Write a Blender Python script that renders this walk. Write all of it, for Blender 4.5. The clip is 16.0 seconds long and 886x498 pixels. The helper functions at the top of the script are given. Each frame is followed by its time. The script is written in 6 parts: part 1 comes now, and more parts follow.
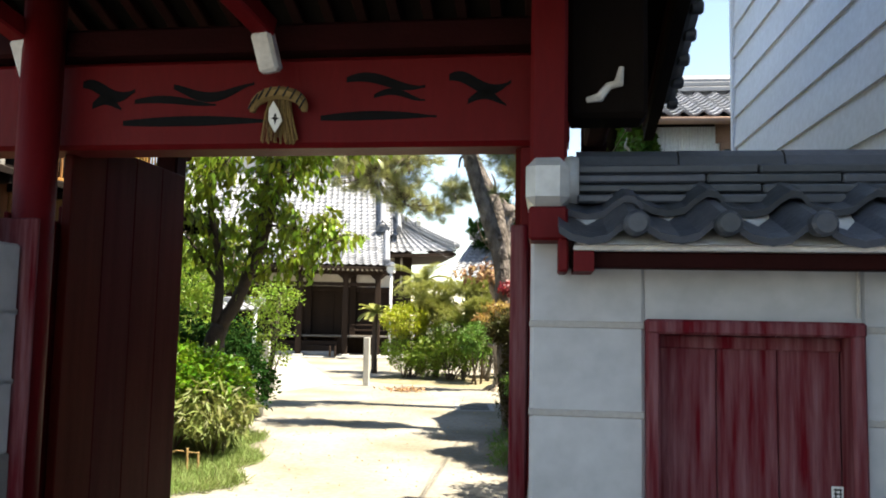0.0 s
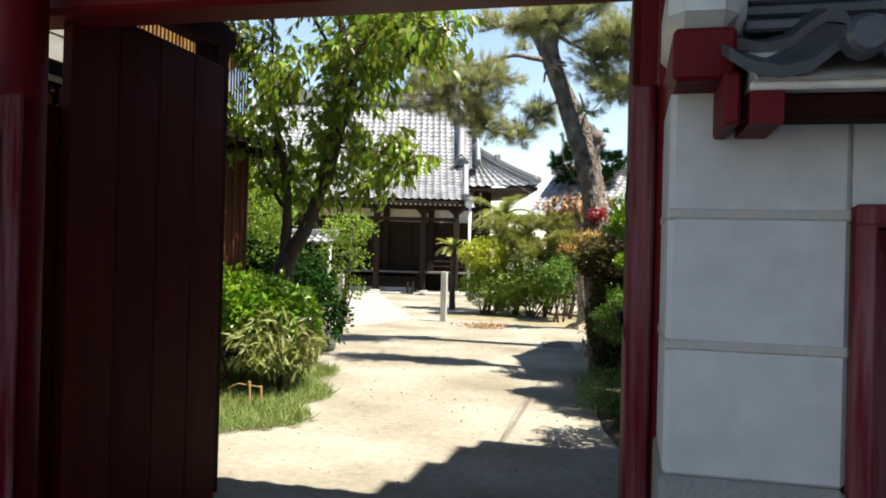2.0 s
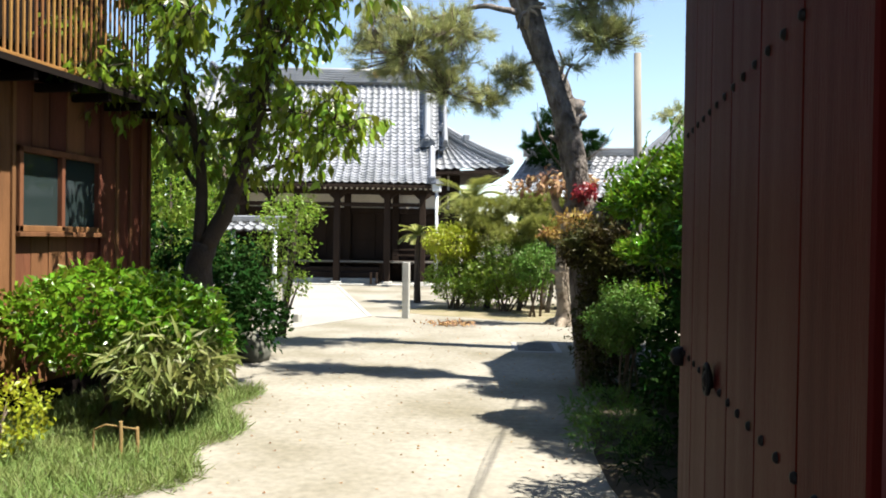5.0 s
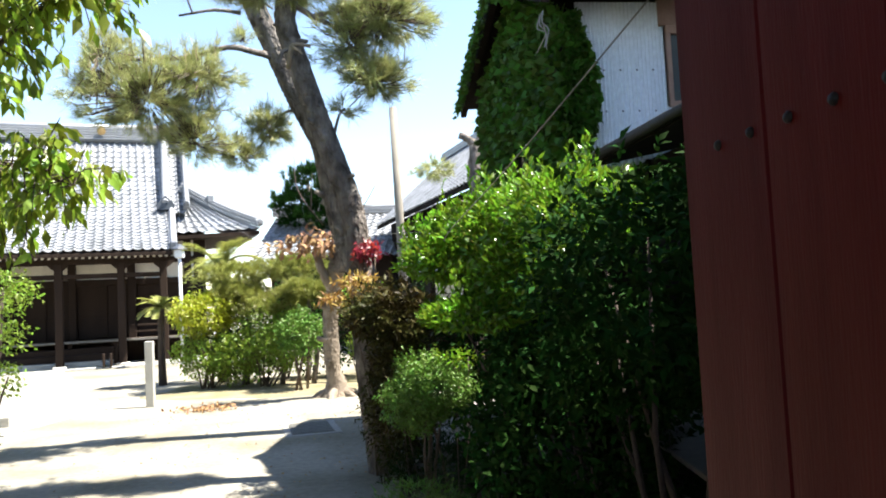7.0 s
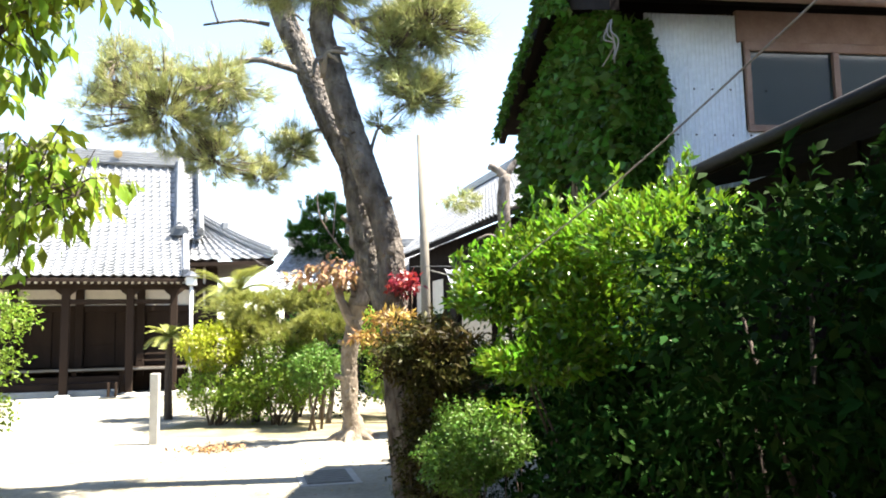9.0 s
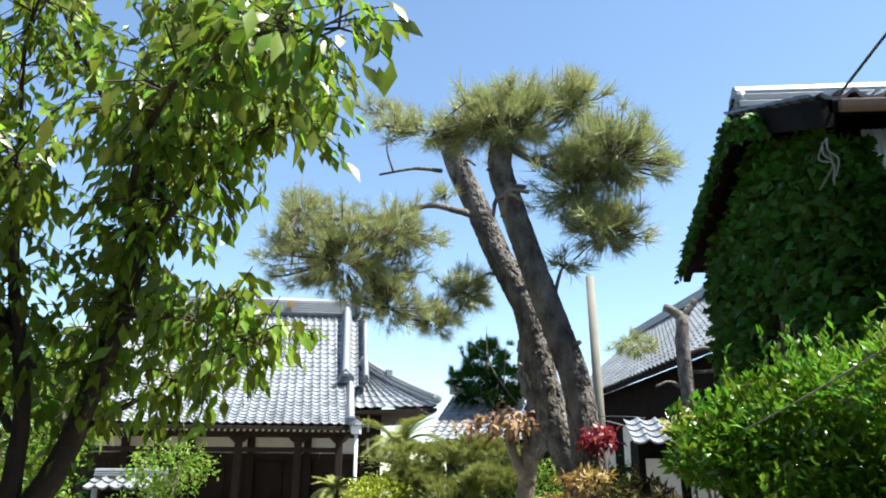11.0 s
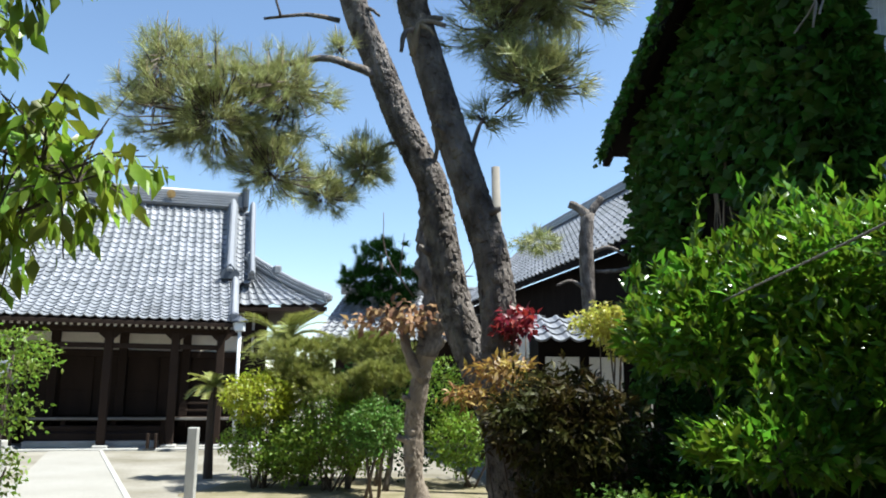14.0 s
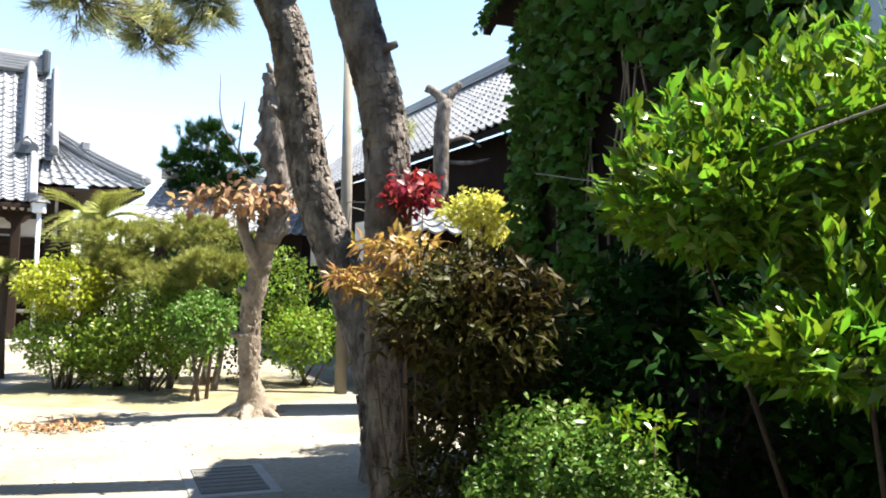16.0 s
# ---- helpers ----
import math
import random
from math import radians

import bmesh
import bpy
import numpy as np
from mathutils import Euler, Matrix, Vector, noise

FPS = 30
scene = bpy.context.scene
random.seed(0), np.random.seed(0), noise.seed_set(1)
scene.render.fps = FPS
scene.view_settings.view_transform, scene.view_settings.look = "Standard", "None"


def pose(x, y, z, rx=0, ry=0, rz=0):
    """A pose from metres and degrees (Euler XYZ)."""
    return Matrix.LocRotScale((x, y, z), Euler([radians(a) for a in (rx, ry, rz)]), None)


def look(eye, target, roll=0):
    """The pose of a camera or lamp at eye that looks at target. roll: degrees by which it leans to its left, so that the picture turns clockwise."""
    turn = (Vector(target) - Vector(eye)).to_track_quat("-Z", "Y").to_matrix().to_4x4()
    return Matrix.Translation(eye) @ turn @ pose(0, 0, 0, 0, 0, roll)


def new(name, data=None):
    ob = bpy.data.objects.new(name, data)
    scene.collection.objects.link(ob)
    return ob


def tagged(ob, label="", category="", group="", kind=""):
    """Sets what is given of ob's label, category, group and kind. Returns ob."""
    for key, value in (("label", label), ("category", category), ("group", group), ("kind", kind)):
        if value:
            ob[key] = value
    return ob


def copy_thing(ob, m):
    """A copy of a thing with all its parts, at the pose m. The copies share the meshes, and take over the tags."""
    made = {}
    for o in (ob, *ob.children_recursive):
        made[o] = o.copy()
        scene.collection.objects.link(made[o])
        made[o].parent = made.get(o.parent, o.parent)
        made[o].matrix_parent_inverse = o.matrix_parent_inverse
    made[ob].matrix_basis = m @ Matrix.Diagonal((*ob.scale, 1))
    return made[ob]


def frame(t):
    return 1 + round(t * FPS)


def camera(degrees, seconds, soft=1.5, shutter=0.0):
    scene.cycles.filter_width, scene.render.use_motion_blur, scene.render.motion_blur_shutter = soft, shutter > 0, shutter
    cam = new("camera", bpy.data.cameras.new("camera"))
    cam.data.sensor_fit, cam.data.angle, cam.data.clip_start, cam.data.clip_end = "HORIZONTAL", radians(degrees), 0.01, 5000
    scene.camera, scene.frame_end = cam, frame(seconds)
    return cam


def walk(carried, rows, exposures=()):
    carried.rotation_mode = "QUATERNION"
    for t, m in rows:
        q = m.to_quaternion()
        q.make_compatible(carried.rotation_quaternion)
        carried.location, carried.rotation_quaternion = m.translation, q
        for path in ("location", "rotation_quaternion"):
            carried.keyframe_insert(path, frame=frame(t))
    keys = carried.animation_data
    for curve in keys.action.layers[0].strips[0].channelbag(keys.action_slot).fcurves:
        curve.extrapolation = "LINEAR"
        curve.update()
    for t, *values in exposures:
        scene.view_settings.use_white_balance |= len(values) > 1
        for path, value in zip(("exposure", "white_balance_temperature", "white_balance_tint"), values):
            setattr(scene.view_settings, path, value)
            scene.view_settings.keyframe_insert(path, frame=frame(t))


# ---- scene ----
cam = camera(59.8, 16.0, soft=1.9)
PATH = [
    (0, (0.893, -0.379, 1.740), (0.652, 1.599, 1.907), 1.1),
    (0.5, (0.781, -0.211, 1.689), (0.451, 1.759, 1.776), 1.2),
    (1, (0.781, 0.047, 1.627), (0.292, 1.986, 1.675), -0.8),
    (1.5, (0.803, 0.256, 1.610), (0.296, 2.190, 1.631), 0.7),
    (2, (0.748, 0.532, 1.599), (0.307, 2.483, 1.606), 1.5),
    (2.5, (0.702, 0.714, 1.590), (0.268, 2.666, 1.563), -0.6),
    (3, (0.748, 1.016, 1.569), (0.297, 2.964, 1.565), -1.3),
    (3.2, (0.763, 1.126, 1.583), (0.299, 3.072, 1.574), -0.6),
    (5.3, (0.463, 2.725, 1.610), (0.130, 4.697, 1.581), 1.0),
    (5.5, (0.432, 2.832, 1.622), (0.162, 4.814, 1.582), 0.4),
    (6, (0.282, 3.091, 1.662), (0.310, 5.091, 1.711), -1.1),
    (6.5, (0.191, 3.332, 1.659), (0.432, 5.318, 1.645), -2.3),
    (7, (0.160, 3.638, 1.687), (0.441, 5.614, 1.806), -2.9),
    (7.5, (0.109, 3.915, 1.708), (0.573, 5.853, 1.883), 0.5),
    (8, (-0.010, 4.089, 1.725), (0.644, 5.969, 1.915), -2.7),
    (8.5, (-0.027, 4.292, 1.714), (0.559, 6.200, 1.848), -1.8),
    (9, (-0.025, 4.511, 1.730), (0.230, 6.483, 1.943), -1.1),
    (9.5, (-0.106, 4.575, 1.754), (-0.259, 6.542, 2.084), -1.6),
    (10, (-0.239, 4.745, 1.798), (-0.466, 6.683, 2.237), -2.3),
    (10.2, (-0.253, 4.783, 1.813), (-0.467, 6.708, 2.310), -1.8),
    (12.3, (-0.253, 5.459, 1.812), (-0.261, 7.363, 2.425), -0.7),
    (12.5, (-0.296, 5.510, 1.828), (-0.271, 7.413, 2.444), -2.2),
    (13, (-0.316, 5.709, 1.833), (-0.324, 7.596, 2.495), -2.6),
    (13.5, (-0.296, 5.911, 1.792), (-0.365, 7.816, 2.397), -1.7),
    (14, (-0.308, 6.215, 1.733), (-0.178, 8.178, 2.088), 0.6),
    (14.5, (-0.399, 6.522, 1.686), (-0.011, 8.479, 1.825), 0.7),
    (15, (-0.447, 6.777, 1.660), (0.004, 8.726, 1.631), -0.0),
    (15.5, (-0.433, 7.114, 1.661), (0.003, 9.061, 1.790), -1.9),
    (16, (-0.463, 7.360, 1.661), (0.112, 9.273, 1.767), 1.7),
]
EXPOSURES = [(0, 2.19, 7400, 10), (2, 1.74, 7100, 10), (3, 1.64, 7100, 10), (5.5, 1.76, 6650, 9), (6.5, 2.11, 6650, 9), (8, 2.61, 6600, 9), (9, 2.76, 7000, 10), (10, 2.16, 6700, 8), (12.5, 1.55, 5900, 2), (14, 1.4, 6100, 6), (14.5, 1.46, 6300, 7), (15, 1.6, 6700, 9), (15.5, 2.21, 7000, 10), (16, 2.26, 6800, 10)]
walk(cam, [(t, look(eye, target, roll)) for t, eye, target, roll in PATH], EXPOSURES)

# ---- world, sun and exposure ----
world = bpy.data.worlds.new("sky_world")
world.use_nodes = True
scene.world = world
SUN_EL, SUN_AZ = 62.0, 98.0
wn = world.node_tree
sky = wn.nodes.new("ShaderNodeTexSky")
sky.sky_type, sky.sun_disc = "NISHITA", False
sky.sun_elevation, sky.sun_rotation = radians(SUN_EL), radians(SUN_AZ)
sky.altitude, sky.air_density, sky.dust_density, sky.ozone_density = 10, 1.0, 0.2, 0.5
wn.nodes["Background"].inputs["Strength"].default_value = 0.078
wn.links.new(sky.outputs[0], wn.nodes["Background"].inputs["Color"])
sun_data = bpy.data.lights.new("sun", "SUN")
sun_data.energy, sun_data.angle, sun_data.color = 5.0, radians(0.6), (1.0, 0.955, 0.87)
sun = new("sun", sun_data)
to_sun = Vector((math.sin(radians(SUN_AZ)) * math.cos(radians(SUN_EL)), math.cos(radians(SUN_AZ)) * math.cos(radians(SUN_EL)), math.sin(radians(SUN_EL))))
sun.matrix_world = look(to_sun * 60, (0, 0, 0))


# ---- materials ----
def mat(name, base, dark=None, rough=0.7, scale=6.0, fine=60.0, bump=0.3, metal=0.0, stain=0.5, stretch=(1, 1, 1), spec=0.4, per=0.0, island=0.0, trans=0.0, dist=0.01, grain=0.2):
    """A surface in two scales of noise, with grain relief; per / island: how far single pieces vary."""
    m = bpy.data.materials.new(name)
    m.use_nodes = True
    t = m.node_tree
    n, l = t.nodes, t.links
    b = n["Principled BSDF"]
    dark = dark or tuple(c * 0.6 for c in base)
    co = n.new("ShaderNodeTexCoord")
    mp = n.new("ShaderNodeMapping")
    mp.inputs["Scale"].default_value = stretch
    l.new(co.outputs["Object"], mp.inputs["Vector"])
    big, small = n.new("ShaderNodeTexNoise"), n.new("ShaderNodeTexNoise")
    big.inputs["Scale"].default_value, big.inputs["Detail"].default_value = scale, 6
    small.inputs["Scale"].default_value, small.inputs["Detail"].default_value = fine, 5
    l.new(mp.outputs[0], big.inputs["Vector"])
    l.new(mp.outputs[0], small.inputs["Vector"])
    ramp = n.new("ShaderNodeMapRange")
    ramp.inputs["From Min"].default_value, ramp.inputs["From Max"].default_value = 0.35, 0.72
    l.new(big.outputs["Fac"], ramp.inputs["Value"])
    mul = n.new("ShaderNodeMath")
    mul.operation = "MULTIPLY"
    mul.inputs[1].default_value = stain
    l.new(ramp.outputs[0], mul.inputs[0])
    mix = n.new("ShaderNodeMix")
    mix.data_type = "RGBA"
    mix.inputs["A"].default_value, mix.inputs["B"].default_value = (*base, 1), (*dark, 1)
    l.new(mul.outputs[0], mix.inputs["Factor"])
    hsv = n.new("ShaderNodeHueSaturation")
    l.new(mix.outputs["Result"], hsv.inputs["Color"])
    val = n.new("ShaderNodeMapRange")
    val.inputs["To Min"].default_value, val.inputs["To Max"].default_value = 1 - grain, 1 + grain
    l.new(small.outputs["Fac"], val.inputs["Value"])
    last = val.outputs[0]
    if per or island:
        if per:
            src = n.new("ShaderNodeObjectInfo").outputs["Random"]
        else:
            src = n.new("ShaderNodeNewGeometry").outputs["Random Per Island"]
        amount = per or island
        r2 = n.new("ShaderNodeMapRange")
        r2.inputs["To Min"].default_value, r2.inputs["To Max"].default_value = 1 - amount, 1 + amount
        l.new(src, r2.inputs["Value"])
        m2 = n.new("ShaderNodeMath")
        m2.operation = "MULTIPLY"
        l.new(r2.outputs[0], m2.inputs[0])
        l.new(last, m2.inputs[1])
        last = m2.outputs[0]
        r3 = n.new("ShaderNodeMapRange")
        r3.inputs["To Min"].default_value, r3.inputs["To Max"].default_value = 0.5 - 0.06 * amount, 0.5 + 0.06 * amount
        l.new(src, r3.inputs["Value"])
        l.new(r3.outputs[0], hsv.inputs["Hue"])
    l.new(last, hsv.inputs["Value"])
    l.new(hsv.outputs[0], b.inputs["Base Color"])
    rr = n.new("ShaderNodeMapRange")
    rr.inputs["To Min"].default_value, rr.inputs["To Max"].default_value = max(0.03, rough - 0.12), min(1, rough + 0.12)
    l.new(big.outputs["Fac"], rr.inputs["Value"])
    l.new(rr.outputs[0], b.inputs["Roughness"])
    b.inputs["Metallic"].default_value, b.inputs["Specular IOR Level"].default_value = metal, spec
    if bump:
        bp = n.new("ShaderNodeBump")
        bp.inputs["Strength"].default_value, bp.inputs["Distance"].default_value = bump, dist
        l.new(small.outputs["Fac"], bp.inputs["Height"])
        l.new(bp.outputs[0], b.inputs["Normal"])
    if trans:
        tr, ms = n.new("ShaderNodeBsdfTranslucent"), n.new("ShaderNodeMixShader")
        ms.inputs[0].default_value = trans
        l.new(hsv.outputs[0], tr.inputs["Color"])
        l.new(b.outputs[0], ms.inputs[1])
        l.new(tr.outputs[0], ms.inputs[2])
        l.new(ms.outputs[0], n["Material Output"].inputs["Surface"])
    return m


def leafmat(name, base, dark, rough=0.35, trans=0.35, island=0.35, spec=0.5):
    return mat(name, base, dark, rough, 3.0, 40.0, 0.0, 0, 0.6, spec=spec, island=island, trans=trans)


M = dict(
    sand=mat("pale_trodden_sand", (0.245, 0.230, 0.197), (0.125, 0.112, 0.080), 0.95, 0.7, 14, 0.6, stain=0.9, spec=0.05, grain=0.36),
    path=mat("worn_pale_concrete", (0.27, 0.26, 0.235), (0.20, 0.19, 0.165), 0.9, 0.8, 40, 0.3, spec=0.1, grain=0.3),
    plaster=mat("white_lime_plaster", (0.48, 0.485, 0.49), (0.38, 0.375, 0.36), 0.9, 1.1, 14, 0.15, stain=0.5, spec=0.1),
    band=mat("weathered_grey_band", (0.42, 0.40, 0.37), (0.33, 0.31, 0.28), 0.9, 4, 60, 0.2),
    plinth=mat("grey_washed_stone", (0.27, 0.265, 0.25), (0.17, 0.165, 0.155), 0.95, 3, 120, 0.8, spec=0.15),
    red=mat("bengara_red_paint", (0.125, 0.004, 0.006), (0.07, 0.003, 0.004), 0.55, 3, 40, 0.25, stretch=(1, 1, 0.25), spec=0.15),
    redworn=mat("worn_red_paint", (0.105, 0.003, 0.008), (0.34, 0.20, 0.21), 0.75, 4, 30, 0.4, stain=0.48, stretch=(8, 8, 0.6), spec=0.1),
    leafdoor=mat("stained_red_brown_door", (0.080, 0.006, 0.004), (0.042, 0.004, 0.003), 0.6, 4, 55, 0.12, stretch=(4, 4, 0.3), per=0.12, spec=0.09),
    black=mat("old_black_paint", (0.006, 0.006, 0.007), None, 0.7, 6, 60, 0.2, spec=0.1),
    # wood near black, with the shade under the gate roof in its colour
    darkwood=mat("shade_darkened_wood", (0.009, 0.006, 0.005), (0.005, 0.004, 0.0035), 0.85, 5, 50, 0.4, stretch=(1, 1, 0.3), per=0.2, spec=0.08),
    # darker copy of the gate's red, for timber shaded under roof and eaves
    redwood=mat("shade_darkened_red", (0.024, 0.004, 0.004), (0.012, 0.004, 0.004), 0.8, 5, 50, 0.3, per=0.2, spec=0.08),
    whitecap=mat("chipped_white_paint", (0.72, 0.71, 0.68), (0.40, 0.38, 0.35), 0.7, 9, 60, 0.3),
    metalcap=mat("dull_zinc_sheet", (0.55, 0.55, 0.53), (0.34, 0.34, 0.33), 0.45, 9, 30, 0.15, metal=0.3),
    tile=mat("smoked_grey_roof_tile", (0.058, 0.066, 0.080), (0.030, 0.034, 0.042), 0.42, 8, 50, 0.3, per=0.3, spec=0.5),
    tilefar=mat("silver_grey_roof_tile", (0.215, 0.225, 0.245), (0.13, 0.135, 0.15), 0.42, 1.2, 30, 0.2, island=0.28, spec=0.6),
    mortar=mat("white_tile_mortar", (0.66, 0.65, 0.62), (0.42, 0.41, 0.39), 0.9, 12, 80, 0.4),
    iron=mat("black_iron", (0.010, 0.009, 0.009), (0.018, 0.012, 0.009), 0.6, 12, 80, 0.3, spec=0.2),
    straw=mat("dry_straw", (0.25, 0.165, 0.065), (0.14, 0.085, 0.035), 0.9, 12, 90, 0.5, island=0.3),
    paper=mat("white_paper", (0.78, 0.78, 0.75), (0.66, 0.65, 0.6), 0.9, 8, 50, 0.05),
    siding=mat("blue_grey_metal_siding", (0.60, 0.64, 0.70), (0.50, 0.54, 0.60), 0.4, 1.0, 25, 0.05, stain=0.4, per=0.04),
    tin=mat("pale_corrugated_iron", (0.72, 0.76, 0.80), (0.58, 0.61, 0.63), 0.45, 1.4, 20, 0.05, metal=0.05, stain=0.5),
    rust=mat("rusty_gutter", (0.26, 0.17, 0.13), (0.16, 0.08, 0.05), 0.8, 6, 50, 0.3),
    board=mat("red_brown_board", (0.15, 0.060, 0.030), (0.060, 0.026, 0.014), 0.85, 3, 40, 0.5, stretch=(2, 2, 0.25), per=0.3, stain=0.8, spec=0.15),
    greyboard=mat("silvered_old_board", (0.21, 0.20, 0.18), (0.10, 0.095, 0.09), 0.9, 4, 50, 0.5, stretch=(0.4, 0.4, 3), per=0.2, spec=0.1),
    bamboo=mat("orange_bamboo_lath", (0.24, 0.115, 0.035), (0.12, 0.06, 0.025), 0.6, 6, 50, 0.2, per=0.25, spec=0.2),
    templewood=mat("aged_brown_temple_wood", (0.028, 0.018, 0.013), (0.014, 0.010, 0.008), 0.8, 3, 40, 0.4, stretch=(1, 1, 0.3), spec=0.12),
    templeplaster=mat("cream_plaster", (0.62, 0.58, 0.50), (0.5, 0.46, 0.4), 0.9, 3, 40, 0.1),
    stone=mat("pale_granite", (0.34, 0.335, 0.31), (0.24, 0.23, 0.21), 0.9, 4, 110, 0.5),
    darkstone=mat("mossy_dark_stone", (0.13, 0.13, 0.11), (0.06, 0.07, 0.05), 0.95, 5, 60, 0.8),
    pinebark=mat("grey_brown_pine_bark", (0.200, 0.176, 0.158), (0.050, 0.041, 0.036), 0.95, 9, 22, 1.0, stain=1.0, stretch=(1, 1, 0.5), dist=0.04, spec=0.08, grain=0.4),
    bark=mat("dark_cherry_bark", (0.050, 0.036, 0.028), (0.025, 0.018, 0.015), 0.9, 8, 40, 0.7, dist=0.02),
    palebark=mat("pale_lopped_bark", (0.27, 0.225, 0.175), (0.12, 0.095, 0.075), 0.95, 6, 30, 1.0, stain=0.9, dist=0.03, spec=0.1, stretch=(1, 1, 0.6)),
    cutwood=mat("fresh_cut_wood", (0.52, 0.40, 0.24), (0.40, 0.29, 0.16), 0.8, 14, 60, 0.2),
    twig=mat("thin_brown_twig", (0.10, 0.075, 0.055), (0.06, 0.04, 0.03), 0.9, 8, 50, 0.3),
    needle=leafmat("pine_needle", (0.27, 0.30, 0.11), (0.36, 0.33, 0.13), 0.5, 0.35, 0.35),
    shoot=mat("pale_pine_shoot", (0.30, 0.25, 0.14), (0.22, 0.17, 0.09), 0.8, 8, 50, 0.1),
    cherry=leafmat("cherry_leaf", (0.15, 0.235, 0.022), (0.29, 0.33, 0.036), 0.35, 0.55, 0.45),
    gloss=leafmat("glossy_evergreen_leaf", (0.085, 0.185, 0.013), (0.20, 0.31, 0.019), 0.26, 0.42, 0.45, 0.45),
    # evergreen leaf taken almost to black: the hedge's deep shade is in the colour
    deep=leafmat("shade_darkened_leaf", (0.009, 0.029, 0.005), (0.016, 0.042, 0.007), 0.7, 0.12, 0.35, 0.03),
    box=leafmat("box_leaf", (0.075, 0.16, 0.024), (0.13, 0.205, 0.032), 0.45, 0.3, 0.35, 0.3),
    lime=leafmat("yellow_green_leaf", (0.33, 0.35, 0.022), (0.21, 0.29, 0.026), 0.45, 0.5, 0.35),
    maple=leafmat("light_green_maple_leaf", (0.16, 0.26, 0.028), (0.24, 0.31, 0.035), 0.45, 0.5, 0.4),
    bambooleaf=leafmat("pale_bamboo_leaf", (0.19, 0.21, 0.06), (0.10, 0.15, 0.03), 0.5, 0.35, 0.4),
    orange=leafmat("orange_nandina_leaf", (0.34, 0.18, 0.05), (0.22, 0.22, 0.045), 0.5, 0.4, 0.45),
    redleaf=leafmat("crimson_leaf", (0.24, 0.020, 0.034), (0.17, 0.03, 0.03), 0.45, 0.45, 0.3),
    dead=leafmat("dry_brown_leaf", (0.34, 0.20, 0.10), (0.22, 0.12, 0.065), 0.8, 0.3, 0.4),
    ivy=leafmat("ivy_leaf", (0.060, 0.135, 0.018), (0.04, 0.09, 0.015), 0.5, 0.3, 0.45, 0.2),
    grass=leafmat("soft_lawn_grass", (0.15, 0.22, 0.055), (0.21, 0.235, 0.075), 0.7, 0.4, 0.4),
    cloud=leafmat("clipped_pine_needle", (0.20, 0.225, 0.050), (0.29, 0.28, 0.06), 0.55, 0.35, 0.35),
    gold=leafmat("golden_leaf", (0.50, 0.47, 0.085), (0.38, 0.40, 0.06), 0.45, 0.5, 0.35),
    bronze=leafmat("bronze_green_leaf", (0.034, 0.042, 0.009), (0.072, 0.032, 0.012), 0.5, 0.25, 0.5, 0.15),
    moss=mat("olive_mossy_earth", (0.215, 0.185, 0.125), (0.13, 0.12, 0.065), 1.0, 2.2, 70, 0.6, stain=0.9, spec=0.05),
    concrete=mat("grey_pole_concrete", (0.20, 0.18, 0.15), (0.13, 0.12, 0.10), 0.9, 4, 60, 0.3),
    soil=mat("dark_garden_soil", (0.060, 0.050, 0.036), (0.035, 0.03, 0.02), 1.0, 3, 60, 0.8, spec=0.1),
    pipe=mat("white_steel_pipe", (0.66, 0.68, 0.70), (0.5, 0.51, 0.52), 0.4, 6, 40, 0.05),
    cover=mat("cast_iron_cover", (0.12, 0.118, 0.11), (0.085, 0.082, 0.075), 0.8, 12, 90, 0.6, metal=0.1, spec=0.2),
    cable=mat("grey_cable", (0.12, 0.12, 0.12), None, 0.7, 8, 50, 0.0),
    rope=mat("grey_rope", (0.22, 0.21, 0.19), None, 0.9, 8, 90, 0.3),
    ink=mat("black_ink", (0.02, 0.02, 0.02), None, 0.8, 8, 50, 0.0),
    asphalt=mat("grey_street_asphalt", (0.11, 0.11, 0.112), (0.07, 0.07, 0.07), 0.95, 2, 150, 0.8),
)
gm = bpy.data.materials.new("window_glass")
gm.use_nodes = True
gp = gm.node_tree.nodes["Principled BSDF"]
gp.inputs["Base Color"].default_value, gp.inputs["Roughness"].default_value = (0.02, 0.03, 0.03, 1), 0.06
gp.inputs["Specular IOR Level"].default_value = 0.45
M["glass"] = gm


